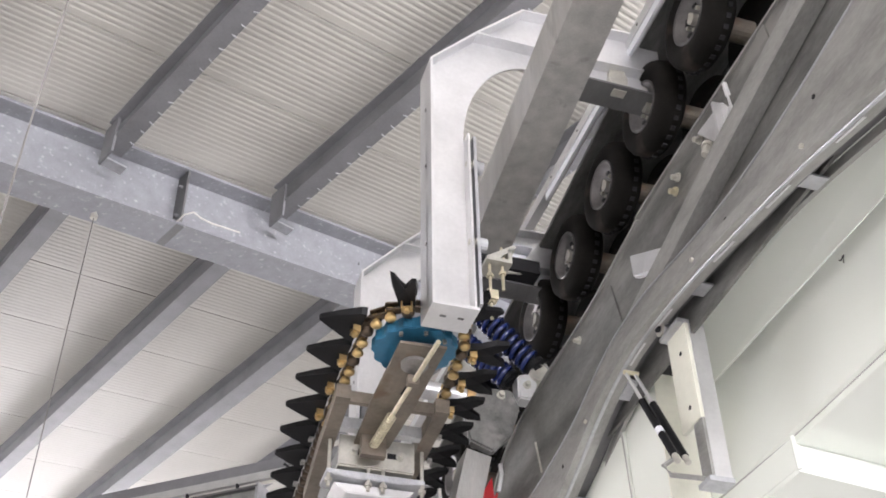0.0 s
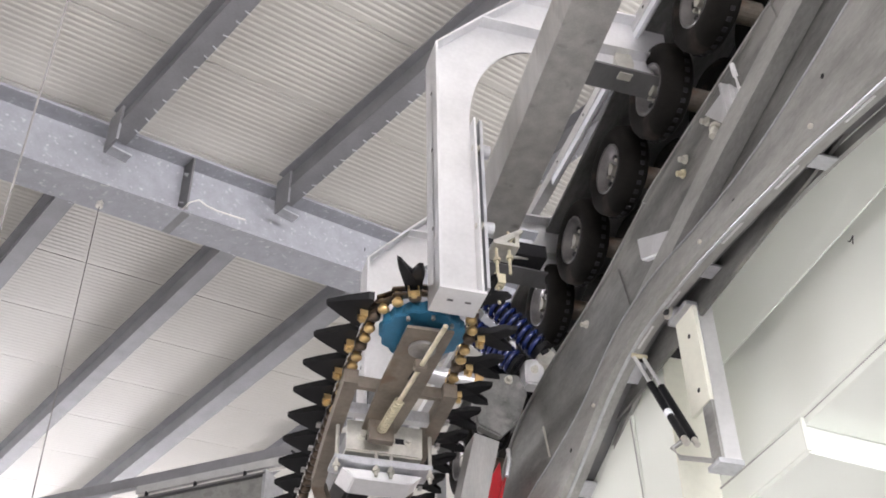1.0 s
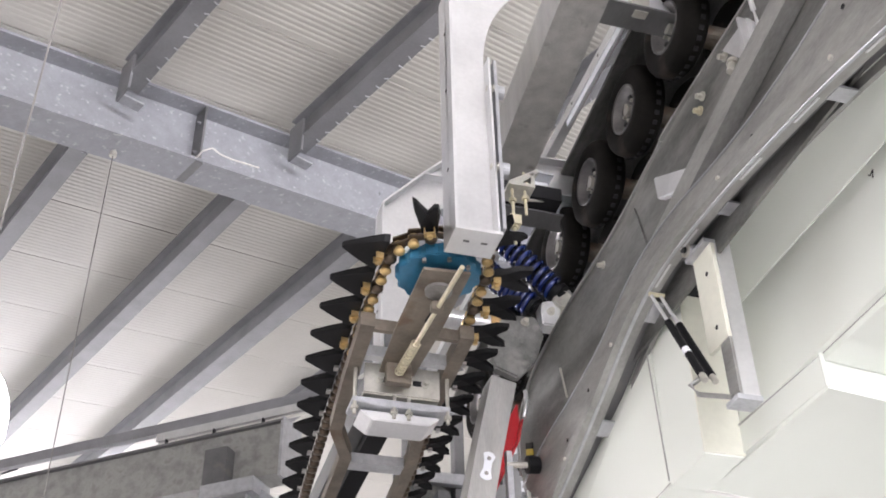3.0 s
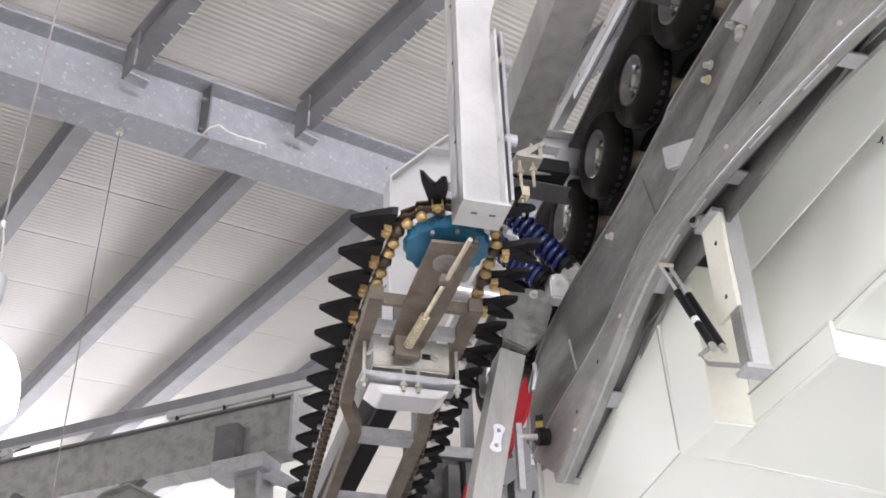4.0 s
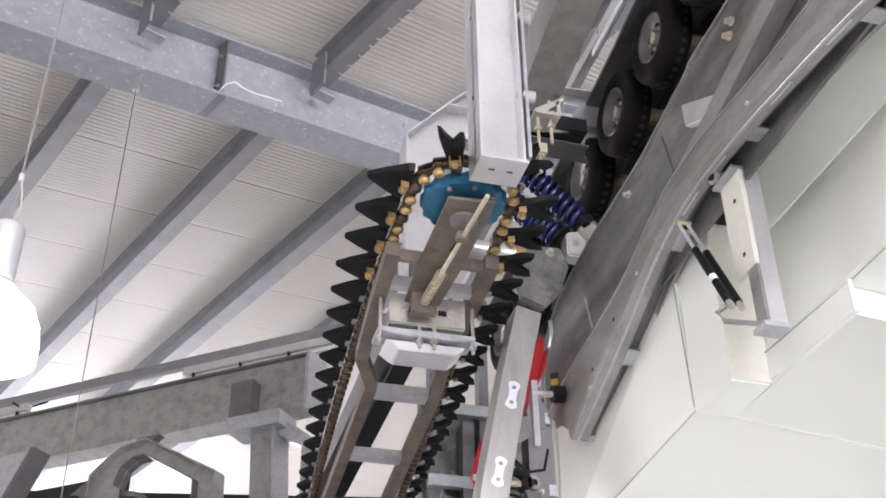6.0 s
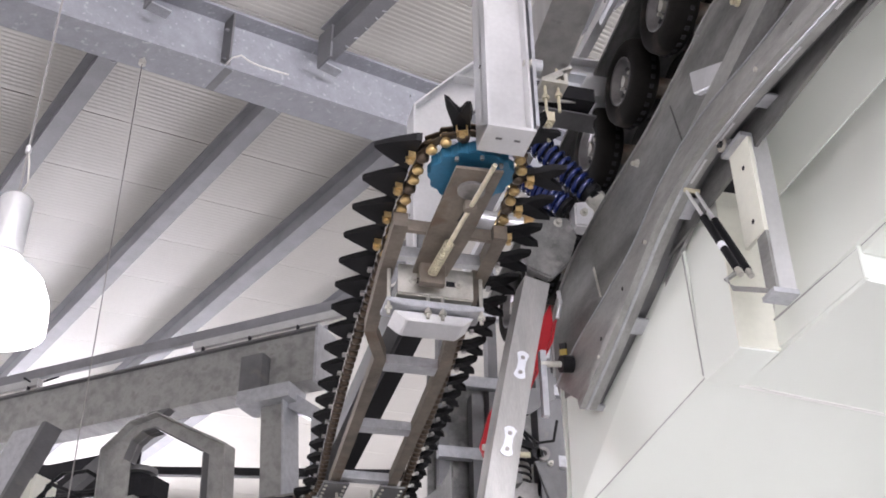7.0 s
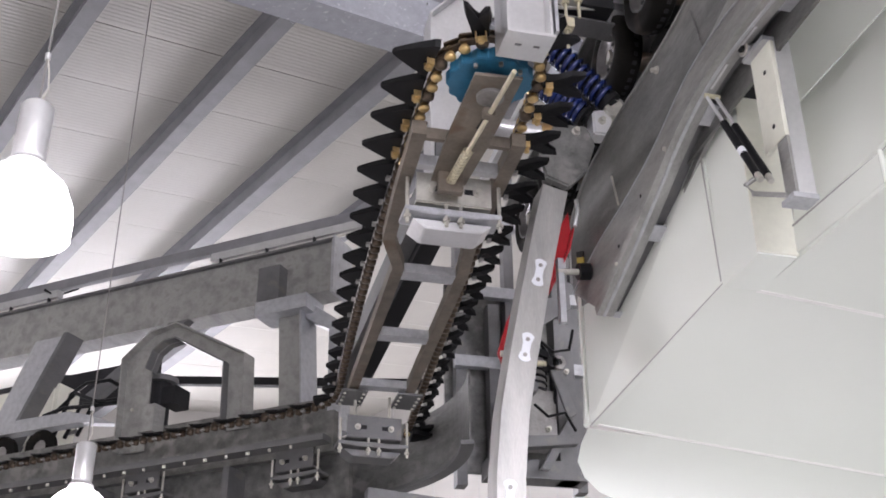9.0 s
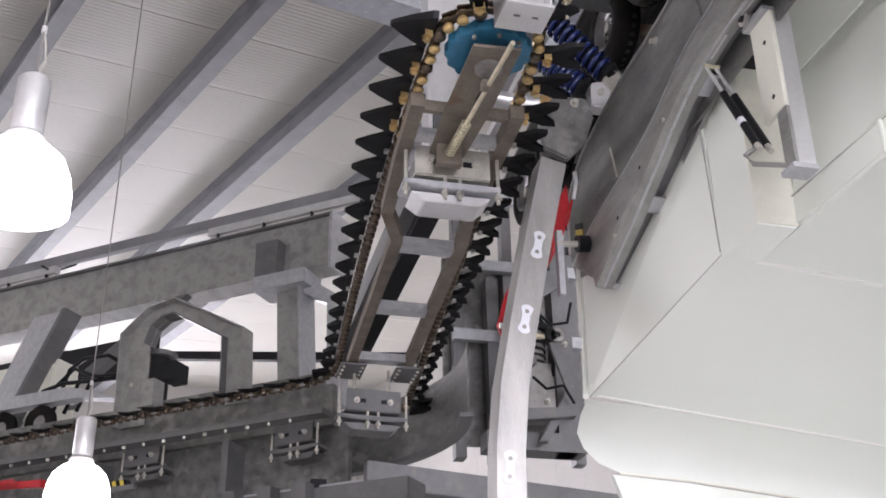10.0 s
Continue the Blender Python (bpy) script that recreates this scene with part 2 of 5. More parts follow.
def ceiling():
    """Ribbed sandwich panels: fine ribs up the slope, a groove at every panel joint."""
    prof, pitch, first = [], 0.883, 4.12 - 13 * 0.883
    k = 0
    v = first
    while v < V1 + 0.3:
        prof += [(v, 0.016), (v + 0.006, 0.016), (v + 0.008, 0.0)]
        w = v + 0.030
        while w < v + pitch - 0.05:
            prof += [(w, 0.0), (w + 0.006, 0.0034), (w + 0.020, 0.0034), (w + 0.029, 0.0)]
            w += 0.0505
        prof.append((v + pitch - 0.004, 0.0))
        v += pitch
    bm = bmesh.new()
    low = [[bm.verts.new((u, p, roof_z(u) + h)) for p, h in prof] for u in (U0 - 0.3, U1 + 0.3)]
    for i in range(len(prof) - 1):
        bm.faces.new((low[0][i], low[0][i + 1], low[1][i + 1], low[1][i]))
    add = [bm.verts.new((u, p, roof_z(u) + 0.14)) for u in (U0 - 0.3, U1 + 0.3) for p in (prof[0][0], prof[-1][0])]
    bm.faces.new((add[0], add[1], add[3], add[2]))
    ob = hall(part("ceiling", bm, PANEL))
    return tagged(ob, "cream ribbed sandwich roof panels with fine joints", "ceiling", kind="structure")


ceiling()
floor = hall(part("floor", box(U0 - 0.3, U1 + 0.3, V0 - 0.3, V1 + 0.3, -0.2, 0.0), CONCRETE))
tagged(floor, "light grey coated concrete hall floor", "floor", kind="structure")


def wall_along_u(name, v, z0, z1, thick=0.2):
    """A gable wall with one long window band from z0 to z1."""
    bm = bmesh.new()
    o = [(U0, 0), (U1, 0), (U1, z0), (U0, z0)]
    add_prism(bm, o, thick, Matrix.Translation((0, v, 0)))
    add_prism(bm, [(U0, z1), (U1, z1), (U1, roof_z(U1)), (U0, roof_z(U0))], thick, Matrix.Translation((0, v, 0)))
    for a, b in ((U0, U0 + 1), (U1 - 1, U1)):
        add_box(bm, a, b, v, v + thick, z0, z1)
    return tagged(hall(part(name, bm, WALLM)), "pale metal-panel hall wall with a window band", "wall", kind="structure")


wall_along_u("wall_north", V1, 4.2, 6.0)
wall_along_u("wall_south", V0 - 0.2, 2.2, 5.6)
west = hall(part("wall_west", box(U0 - 0.2, U0, V0, V1, 0, roof_z(U0) + 0.1), WALLM))
tagged(west, "pale metal-panel hall wall", "wall", kind="structure")
east = hall(part("wall_east", box(U1, U1 + 0.2, V0, V1, 0, roof_z(U1) + 0.1), WALLM))
tagged(east, "pale beige panel hall wall with upright joints", "wall", kind="structure")


def window_band(name, along_u, at, a0, a1, z0, z1):
    w = thing(name, "long hall window band with pale frames", "window", ROOF_TURN, kind="structure")
    n = 8
    bm = bmesh.new()
    for i in range(n + 1):
        c = a0 + (a1 - a0) * i / n
        (add_box(bm, c - 0.04, c + 0.04, at - 0.05, at + 0.05, z0, z1) if along_u else add_box(bm, at - 0.05, at + 0.05, c - 0.04, c + 0.04, z0, z1))
    part("window_frame", bm, LAMP_METAL, w)
    for i in range(n):
        p, q = a0 + (a1 - a0) * i / n + 0.04, a0 + (a1 - a0) * (i + 1) / n - 0.04
        part("pane", box(p, q, at - 0.01, at + 0.01, z0, z1) if along_u else box(at - 0.01, at + 0.01, p, q, z0, z1), DAYLIGHT, w)
    return w


def upright_joints(name, along_u, at, a0, a1, step, top):
    bm = bmesh.new()
    c = a0
    while c < a1:
        (add_box(bm, c, c + 0.02, at - 0.004, at, 0, top) if along_u else add_box(bm, at - 0.004, at, c, c + 0.02, 0, top))
        c += step
    return tagged(hall(part(name, bm, JOINT)), "thin grey upright joints between wall panels", "trim", kind="structure")


upright_joints("trim", False, U1, V0 + 0.3, V1, 0.62, roof_z(U1) - 0.05)
window_band("window_1", True, V1 + 0.1, U0 + 1, U1 - 1, 4.2, 6.0)
window_band("window_2", True, V0 - 0.1, U0 + 1, U1 - 1, 2.2, 5.6)
window_lamp(pose(2.5, V1 - 0.05, 5.1, -90, 0, 0), 15, 1.7, 1750)
window_lamp(pose(2.5, V0 + 0.05, 3.9, 90, 0, 0), 15, 3.2, 2450)

# main rafter with stiffeners
rafter = thing("roof_rafter", "galvanised steel I-beam rafter carrying the hall roof", "beam", ROOF_TURN)
part("i_beam", sheared(i_section(5.96, 0.555, 0.30, 0.014, 0.024), -3.0, 7.5, lambda u: 7.085 + SLOPE * u), RAFTER_STEEL, rafter)
for u in (2.755, 5.6, 0.2):
    z = 6.53 + SLOPE * u
    part("stiffener", box(u - 0.008, u + 0.008, 5.815, 5.952, z + 0.026, z + 0.53), GALV_DARK, rafter)
for u in (2.755,):
    z = 6.53 + SLOPE * u
    for h in (0.12, 0.40):
        bolt(rafter, (u - 0.01, 5.88, z + h), (-1, 0, 0), 0.012, PURLIN_STEEL)
    part("splice_strip", box(u - 0.03, u + 0.03, 5.82, 6.10, z - 0.006, z - 0.001), GALV_DARK, rafter)

PURLINS = (0.74, 2.14, 3.54, 5.02, 6.42)


def purlin(u, wide, beyond):
    th = thing("roof_purlin", "grey steel purlin under the cream roof panels", "beam", ROOF_TURN, "roof purlins")
    h = 0.27
    for v0, v1, shift, lean in ((V0 + 0.1, 5.79, 0.0, 0.0), (6.13, V1 - 0.1, beyond, 0.034)):
        bm = i_beam(v1 - v0, h, wide, 0.014, 0.02)
        for vert in bm.verts:
            du = shift + lean * vert.co.y
            vert.co.x += du
            vert.co.z += SLOPE * du
        bmesh.ops.transform(bm, matrix=Matrix.Translation((u, v0, roof_z(u) - 0.004)), verts=bm.verts)
        part("section", bm, PURLIN_STEEL, th)
    # end cleat at the rafter
    part("cleat", box(u - wide / 2 - 0.005, u - wide / 2 + 0.012, 5.62, 5.80, roof_z(u) - 0.42, roof_z(u) - 0.10), PURLIN_STEEL, th)
    part("cleat_foot", box(u - wide / 2, u + wide / 2 + 0.03, 5.72, 5.81, roof_z(u) - 0.41, roof_z(u) - 0.395), GALV, th)
    # thin bright bars standing in for the pale dashes along the lower flange
    clip = None
    rnd = random.Random(int(u * 100))
    for i in range(26):
        v = 2.6 + i * 0.125 if i < 25 else 6.6
        m = pose(u + wide / 2 - 0.012, v + rnd.uniform(-0.02, 0.02), roof_z(u) - h - 0.008, 0, rnd.uniform(-8, 8), rnd.uniform(-28, 28))
        if clip is None:
            clip = part("clip", box(-0.020, 0.016, -0.004, 0.004, -0.003, 0.003), GALV, th)
            clip.matrix_local = m
        else:
            again(clip, th, m)


for u in PURLINS:
    purlin(u, 0.17 if u > 5 else 0.14, -0.18 if u > 5 else 0.0)

# ---- pendant lamps ----
def pendant(x, y, z_top, cord_to, scale=1.0, label="", power=500):
    th = thing("pendant_lamp", label, "lamp", Matrix.Translation((x, y, z_top)), "pendant lamps")
    s = scale
    stem = lathe([(0.050 * s, -0.215 * s), (0.054 * s, -0.20 * s), (0.054 * s, -0.01 * s), (0.046 * s, 0.0)])
    part("stem", stem, LAMP_METAL, th, "bright aluminium ballast tube", smooth=True)
    part("collar", lathe([(0.064 * s, -0.255 * s), (0.070 * s, -0.25 * s), (0.062 * s, -0.243 * s), (0.068 * s, -0.236 * s), (0.058 * s, -0.222 * s), (0.05 * s, -0.215 * s)]), LAMP_METAL, th)
    dome = [(0.062, -0.255), (0.10, -0.275), (0.138, -0.312), (0.160, -0.365), (0.170, -0.43), (0.170, -0.48), (0.162, -0.485), (0.160, -0.44), (0.150, -0.37), (0.125, -0.32)]
    part("shade", lathe([(r * s, h * s) for r, h in dome]), LAMP_GLASS, th, "glowing milky bell shade", smooth=True)
    part("cord", cyl((0, 0, 0.005), (0, 0, cord_to - z_top), 0.004, n=6), CORD, th)
    part("cord_grip", cyl((0, 0, 0.19 * s), (0, 0, 0.215 * s), 0.009, n=10), LAMP_METAL, th)
    part("suspension_hook", sweep([(0, 0, 0), (0.02, 0, 0.06), (0.012, 0, 0.13), (0, 0, 0.19)], 0.003, 6), ZINC, th)
    data = bpy.data.lights.new("lamp_light", "SPOT")
    data.energy, data.shadow_soft_size, data.color = power, 0.12, (1.0, 0.97, 0.94)
    data.spot_size, data.spot_blend = radians(150), 0.4
    lo = new("lamp_light", data)
    lo.location = (x, y, z_top - 0.52 * s)
    return th


pendant(-0.52, 3.19, 3.555, 7.335, 0.92, "lit bell pendant lamp on a long thin cord near the rafter", 1000)
pendant(-0.455, 6.37, 3.51, 6.84, 1.0, "lit bell pendant lamp hanging from the rafter", 120)
rose = thing("cord_clamp", "small steel clamp holding the lamp cord to the rafter", "clamp", Matrix.Translation((-0.455, 6.37, 6.85)))
part("body", cyl((0, 0, -0.03), (0, 0, 0.005), 0.025), ZINC, rose)
part("eye", sweep([(0, 0, 0), (0.02, -0.02, 0.05), (0.07, -0.03, 0.09)], 0.006, 6), ZINC, rose)
wire = part("loose_wire", sweep([(0.06, 6.54, 7.0), (0.14, 6.30, 6.945), (0.20, 6.28, 6.965), (0.26, 6.30, 6.94), (0.34, 6.34, 6.945), (0.55, 6.43, 6.985)], 0.006, 6), CABLE)
tagged(wire, "loose white cable end curling along the rafter flange", "cable")

# ---- conveyor side: C-shaped portal frames ----
def arc(cx, cz, rx, rz, a0, a1, n):
    return [(cx + rx * math.cos(radians(a0 + (a1 - a0) * i / n)), cz + rz * math.sin(radians(a0 + (a1 - a0) * i / n))) for i in range(n + 1)]


def strip(line, y0, y1, t):
    """A folded flange along a line in x, z, between y0 and y1."""
    bm = bmesh.new()
    pts = [Vector((x, z)) for x, z in line]
    rows = []
    for i, p in enumerate(pts):
        d = (pts[min(i + 1, len(pts) - 1)] - pts[max(i - 1, 0)]).normalized()
        nrm = Vector((d.y, -d.x)) * t
        rows.append([bm.verts.new((q.x, y, q.y)) for q, y in ((p, y0), (p, y1), (p + nrm, y1), (p + nrm, y0))])
    for a, b in zip(rows, rows[1:]):
        for k in range(4):
            bm.faces.new((a[k], a[(k + 1) % 4], b[(k + 1) % 4], b[k]))
    bm.faces.new(rows[0])
    bm.faces.new(rows[-1])
    return bm


def c_frame(dx, y, dz, foot):
    th = thing("portal_frame", "bright galvanised C-shaped plate frame with folded flanges", "frame", Matrix.Translation((dx, y, dz)), "portal frames")
    outer = [(0.925, foot), (0.925, 5.20), (1.135, 5.435), (1.355, 5.66), (2.04, 5.69)]
    inner = [(2.04, 5.30), (1.40, 5.32)] + arc(1.40, 4.80, 0.325, 0.53, 98, 180, 12) + [(1.088, foot)]
    part("web_plate", prism(outer + inner, 0.010, Matrix.Translation((0, 0.055, 0))), GALV_BRIGHT, th)
    part("outer_flange", strip(outer[::-1], 0, 0.145, -0.010), GALV_BRIGHT, th)
    part("inner_flange", strip([(1.086, foot), (1.082, 4.80)], 0.0, 0.145, -0.008), GALV_BRIGHT, th)
    # shade under the top arm put into the colour: darker than the other flanges
    part("top_inner_flange", strip([(1.42, 5.315), (2.04, 5.30)], 0.01, 0.145, -0.01), GALV_DARK, th)
    part("rib", strip([(1.135, 5.43), (1.42, 5.43), (2.04, 5.45)], 0.0, 0.06, 0.010), GALV_BRIGHT, th)
    part("foot_plate", box(0.925, 1.095, 0, 0.145, foot - 0.012, foot), GALV_BRIGHT, th)
    for i in (0, 1):
        part("slot", box(0.970 + 0.065 * i, 0.992 + 0.065 * i, 0.06, 0.070, foot - 0.0135, foot - 0.0122), GALV_DARK, th)
    for z in (foot + 0.30, foot + 0.69, foot + 1.0):
        part("hole", cyl((0.9235, 0.07, z), (0.9245, 0.07, z), 0.008, n=10), NEAR_BLACK, th)
    return th


c_frame(0, 2.97, 0, 3.955)
c_frame(0.045, 4.27, -0.12, 4.30)

# guide plate bolted to the near frame
guide = thing("guide_plate", "narrow galvanised plate bolted beside the frame leg", "plate", Matrix.Translation((1.10, 3.00, 0)))
part("plate", box(0, 0.012, -0.02, 0.09, 3.98, 4.80), GALV, guide, bevel=0.003)
for z in (4.66, 4.27):
    bolt(guide, (0.0, 0.0, z), (-1, 0, 0), 0.013)
    part("spacer", cyl((0.012, 0.03, z + 0.02), (0.05, 0.03, z + 0.02), 0.028), GALV, guide)

# switch bracket with screws beside the guide plate
sw = thing("adjuster_bracket", "zinc adjuster bracket with threaded screws and lock nuts", "bracket", Matrix.Translation((1.16, 3.05, 4.20)))
part("angle", prism([(0, 0.05), (0.10, 0.05), (0.10, 0.12), (0.085, 0.12), (0.085, 0.065), (0, 0.065)], 0.10), ZINC, sw)
part("clip", prism([(0.0, 0.065), (0.05, 0.065), (0.12, 0.13), (0.11, 0.14)], 0.06), ZINC, sw)
for x, z0, z1 in ((0.02, -0.20, 0.05), (0.07, -0.06, 0.14)):
    part("screw", cyl((x, 0.03, z0), (x, 0.03, z1), 0.006, n=10), ROD, sw)
    for z in (z0 + 0.07, z1 - 0.06):
        part("nut", cyl((x, 0.03, z), (x, 0.03, z + 0.014), 0.014, n=6), ROD, sw)
part("nut_block", box(0.0, 0.042, 0.01, 0.05, -0.12, -0.08), ROD, sw, bevel=0.003)

# running rail: square tube along the track
rail = thing("running_rail", "dull grey square steel tube rail above the conveyor", "rail")
bm = box(1.235, 1.40, -1.0, 3.45, 4.62, 4.82)
for vert in bm.verts:
    vert.co.x -= 0.062 * (3.45 - vert.co.y)
part("tube", bm, ARM, rail, bevel=0.012)
part("end_cap", box(1.25, 1.385, 3.45, 3.458, 4.635, 4.805), GALV_DARK, rail)
slim = thing("cable_tray", "slim pale aluminium bar with bolt holes", "bar")
part("bar", box(1.88, 1.93, -1.0, 7.5, 5.63, 5.69), GALV_BRIGHT, slim, bevel=0.004)
part("upper_strip", box(1.885, 1.90, 2.0, 4.05, 5.585, 5.628), WHITE, slim)
for i in range(6):
    part("hole", cyl((1.8785, 2.2 + 0.35 * i, 5.66), (1.8795, 2.2 + 0.35 * i, 5.66), 0.008, n=8), NEAR_BLACK, slim)

# ---- wheels ----
TYRE_R = 0.218


def drive_wheel(y, z):
    th = thing("friction_drive", "black treaded rubber tyre on a silver rim and axle", "tyre drive", Matrix.Translation((1.92, y, z)), "friction drives")
    R = TYRE_R
    tyre = part("tyre", lathe([(0.115, 0.012), (0.150, -0.004), (0.185, 0.0), (0.205, 0.012), (R - 0.004, 0.030), (R, 0.065), (R - 0.004, 0.10), (0.205, 0.118), (0.185, 0.13), (0.15, 0.134), (0.115, 0.12)], 40, "X", False), RUBBER, th, smooth=True)
    lug = None
    for i in range(30):
        a = 360 * i / 30
        m = pose(0, 0, 0, a, 0, 0)
        if lug is None:
            lug = part("lug", box(0.074, 0.094, -0.010, 0.010, R - 0.012, R + 0.004), NEAR_BLACK, tyre)
        else:
            again(lug, tyre, m)
    rim = part("rim", lathe([(0.030, 0.075), (0.033, 0.045), (0.060, 0.048), (0.080, 0.035), (0.098, 0.030), (0.108, 0.008), (0.119, 0.002), (0.119, 0.012), (0.116, 0.11), (0.05, 0.115)], 36, "X"), RIM, th, smooth=True)
    part("hub", cyl((0.02, 0, 0), (0.06, 0, 0), 0.026, n=16), ZINC, rim)
    for k in range(5):
        a = 2 * math.pi * (k + 0.5) / 5
        c = Vector((0.036, 0.072 * math.cos(a), 0.072 * math.sin(a)))
        part("rim_slot", cyl(c, c + Vector((0.012, 0, 0)), 0.016, n=12), NEAR_BLACK, rim)
    for k in range(5):
        a = 2 * math.pi * k / 5
        c = (0.05 * math.cos(a), 0.05 * math.sin(a))
        part("wheel_nut", cyl((0.03, *c), (0.052, *c), 0.009, n=6), ZINC, rim)
    part("axle_hub", cyl((0.12, 0, 0), (0.30, 0, 0), 0.052, n=20), BARE, th, "grey cast axle hub")
    part("axle", cyl((0.28, 0, 0), (0.42, 0, 0), 0.03, n=14), NEAR_BLACK, th)
    part("second_tyre", lathe([(0.05, 0.30), (0.185, 0.30), (0.212, 0.325), (0.218, 0.36), (0.212, 0.395), (0.185, 0.42), (0.05, 0.42)], 32, "X"), RUBBER, th)
    return th


first = drive_wheel(2.13, 5.42)
for k in range(1, 9):
    copy_thing(first, Matrix.Translation((1.92, 2.13 + 0.463 * k, 5.42 - 0.062 * k)))

# beam and lower plate added near-black to paint the shaded gap behind the wheels
beam_wheels = thing("wheel_beam", "near-black beam and plates standing in for the deep shade behind the drive wheels", "beam")
part("beam", prism([(0.5, 4.40), (5.9, 4.30), (5.9, 5.62), (4.6, 5.80), (0.5, 6.15)], 0.05, Matrix.Translation((2.44, 0, 0)) @ pose(0, 0, 0, 0, 0, 90)), NEAR_BLACK, beam_wheels, bevel=0.006)
part("lower_plate", box(2.08, 2.38, 0.5, 5.6, 4.40, 4.44), NEAR_BLACK, beam_wheels)
part("top_plate", box(1.95, 2.44, 0.6, 6.4, -0.02, 0.0, m=Matrix.Translation((0, 0.6, 5.98)) @ pose(0, 0, 0, -7.0, 0, 0) @ Matrix.Translation((0, -0.6, 0))), RAIL_STEEL, beam_wheels, "grey galvanised plate above the tyres")

# clevis on the near frame
cl = thing("clevis", "shiny forked clevis hanging from the frame", "bracket", Matrix.Translation((1.80, 3.0, 5.30)))
part("fork", prism([(-0.03, 0.0), (0.03, 0.0), (0.045, 0.08), (0.03, 0.16), (-0.03, 0.16), (-0.045, 0.08)], 0.04), ZINC, cl)
part("pin", cyl((-0.07, 0.02, 0.05), (0.06, 0.02, 0.05), 0.012), ZINC, cl)

# spring buffer between the far frame and the wheels
bf = thing("spring_buffer", "small pale spring buffer on a dark angle bracket", "buffer", Matrix.Translation((1.47, 4.24, 5.30)))
part("tray", box(0.0, 0.42, -0.02, 0.14, -0.08, -0.065), NEAR_BLACK, bf)
part("tray_lip", box(0.0, 0.42, -0.03, -0.018, -0.08, 0.0), NEAR_BLACK, bf)
part("carrier", prism([(0.0, 0.06), (0.05, 0.11), (0.40, 0.11), (0.40, 0.125), (0.04, 0.125), (-0.01, 0.07)], 0.10), WHITE, bf)
part("spring", coil((0.16, 0.04, -0.06), (0.16, 0.04, 0.10), 0.030, 0.006, 6), GALV_BRIGHT, bf)
part("block", box(0.23, 0.36, 0.0, 0.08, -0.03, 0.05), WHITE, bf, bevel=0.006)
part("rod", cyl((0.12, 0.0, -0.10), (0.40, 0.0, -0.06), 0.01), ZINC, bf)

# ---- chain conveyor ----
CX, CZ, CR, Y_FRONT = 0.96, 4.03, 0.185, 3.31
conveyor = thing("chain_conveyor", "chain conveyor with black forked carriers round a blue sprocket", "conveyor", Matrix.Translation((0, 0, 0)))


def chain_path():
    """Loop of the chain seen in plan: the inner run, round the sprocket, the outer run, then the curve to the side track."""
    right = [(CX + CR + 0.093 * (y - 3.31), y) for y in np.arange(7.25, 3.31, -0.05)]
    front = [(CX + CR * math.cos(a), Y_FRONT - CR * math.sin(a)) for a in np.linspace(0, math.pi, 26)]
    left = [(CX - CR - 0.014 * min(1.0, (y - 3.31) * 2) + 0.020 * (y - 3.31) + 0.011 * (y - 3.31) ** 2, y) for y in np.arange(3.36, 6.62, 0.05)]
    x0, y0 = left[-1]
    d0, d1 = radians(86), radians(140)
    bend, n, step = [], 10, 0.05
    x, y = x0, y0
    for i in range(n):
        a = d0 + (d1 - d0) * (i + 1) / n
        x, y = x + step * math.cos(a), y + step * math.sin(a)
        bend.append((x, y))
    tail = [(x + 0.05 * k * math.cos(d1), y + 0.05 * k * math.sin(d1)) for k in range(1, 80)]
    return right + front + left + bend + tail


LOOP = [Vector((x, y, CZ)) for x, y in chain_path()]


def stations(pitch):
    """Points along the loop at even steps, with their headings."""
    out, want, gone = [], 0.0, 0.0
    for a, b in zip(LOOP, LOOP[1:]):
        d = (b - a).length
        while want <= gone + d:
            p = a.lerp(b, (want - gone) / d)
            out.append((p, math.degrees(math.atan2(b.y - a.y, b.x - a.x))))
            want += pitch
        gone += d
    return out


def carrier_mesh(forked):
    """A carrier: wide at the chain, forked or pointed at its end. It points along y."""
    bm = bmesh.new()
    out = [(-0.088, 0), (0.088, 0), (0.080, 0.02), (0.040, 0.10), (0.034, 0.165), (0.028, 0.172), (0.018, 0.168), (0.0, 0.118), (-0.018, 0.168), (-0.028, 0.172), (-0.034, 0.165), (-0.040, 0.10), (-0.080, 0.02)]
    twist = 0.45
    if forked:
        out = [(-0.030, 0), (0.030, 0), (0.036, 0.05), (0.048, 0.11), (0.046, 0.172), (0.030, 0.166), (0.0, 0.105), (-0.030, 0.166), (-0.046, 0.172), (-0.048, 0.11), (-0.036, 0.05)]
    else:
        out, twist = [(-0.095, 0), (0.095, 0), (0.093, 0.024), (0.050, 0.105), (0.010, 0.168), (0.0, 0.173), (-0.010, 0.168), (-0.050, 0.105), (-0.093, 0.024)], 0.0
    top = [bm.verts.new((x, y, 0.016 - 0.03 * y + twist * x * max(0, min(1, (y - 0.03) / 0.1)))) for x, y in out]
    low = [bm.verts.new((x * 0.92, y, -0.014 + 0.05 * y + twist * x * max(0, min(1, (y - 0.03) / 0.1)))) for x, y in out]
    bm.faces.new(top)
    bm.faces.new(low[::-1])
    for i in range(len(out)):
        j = (i + 1) % len(out)
        bm.faces.new((top[i], low[i], low[j], top[j]))
    return bm


def carrier_reach(y):
    """Carriers lean further down the further they are from the sprocket, and so reach out less."""
    return 0.88 - 0.20 * max(0.0, min(1.0, (y - 3.9) / 0.7)) - 0.24 * max(0.0, min(1.0, (y - 4.6) / 1.5))


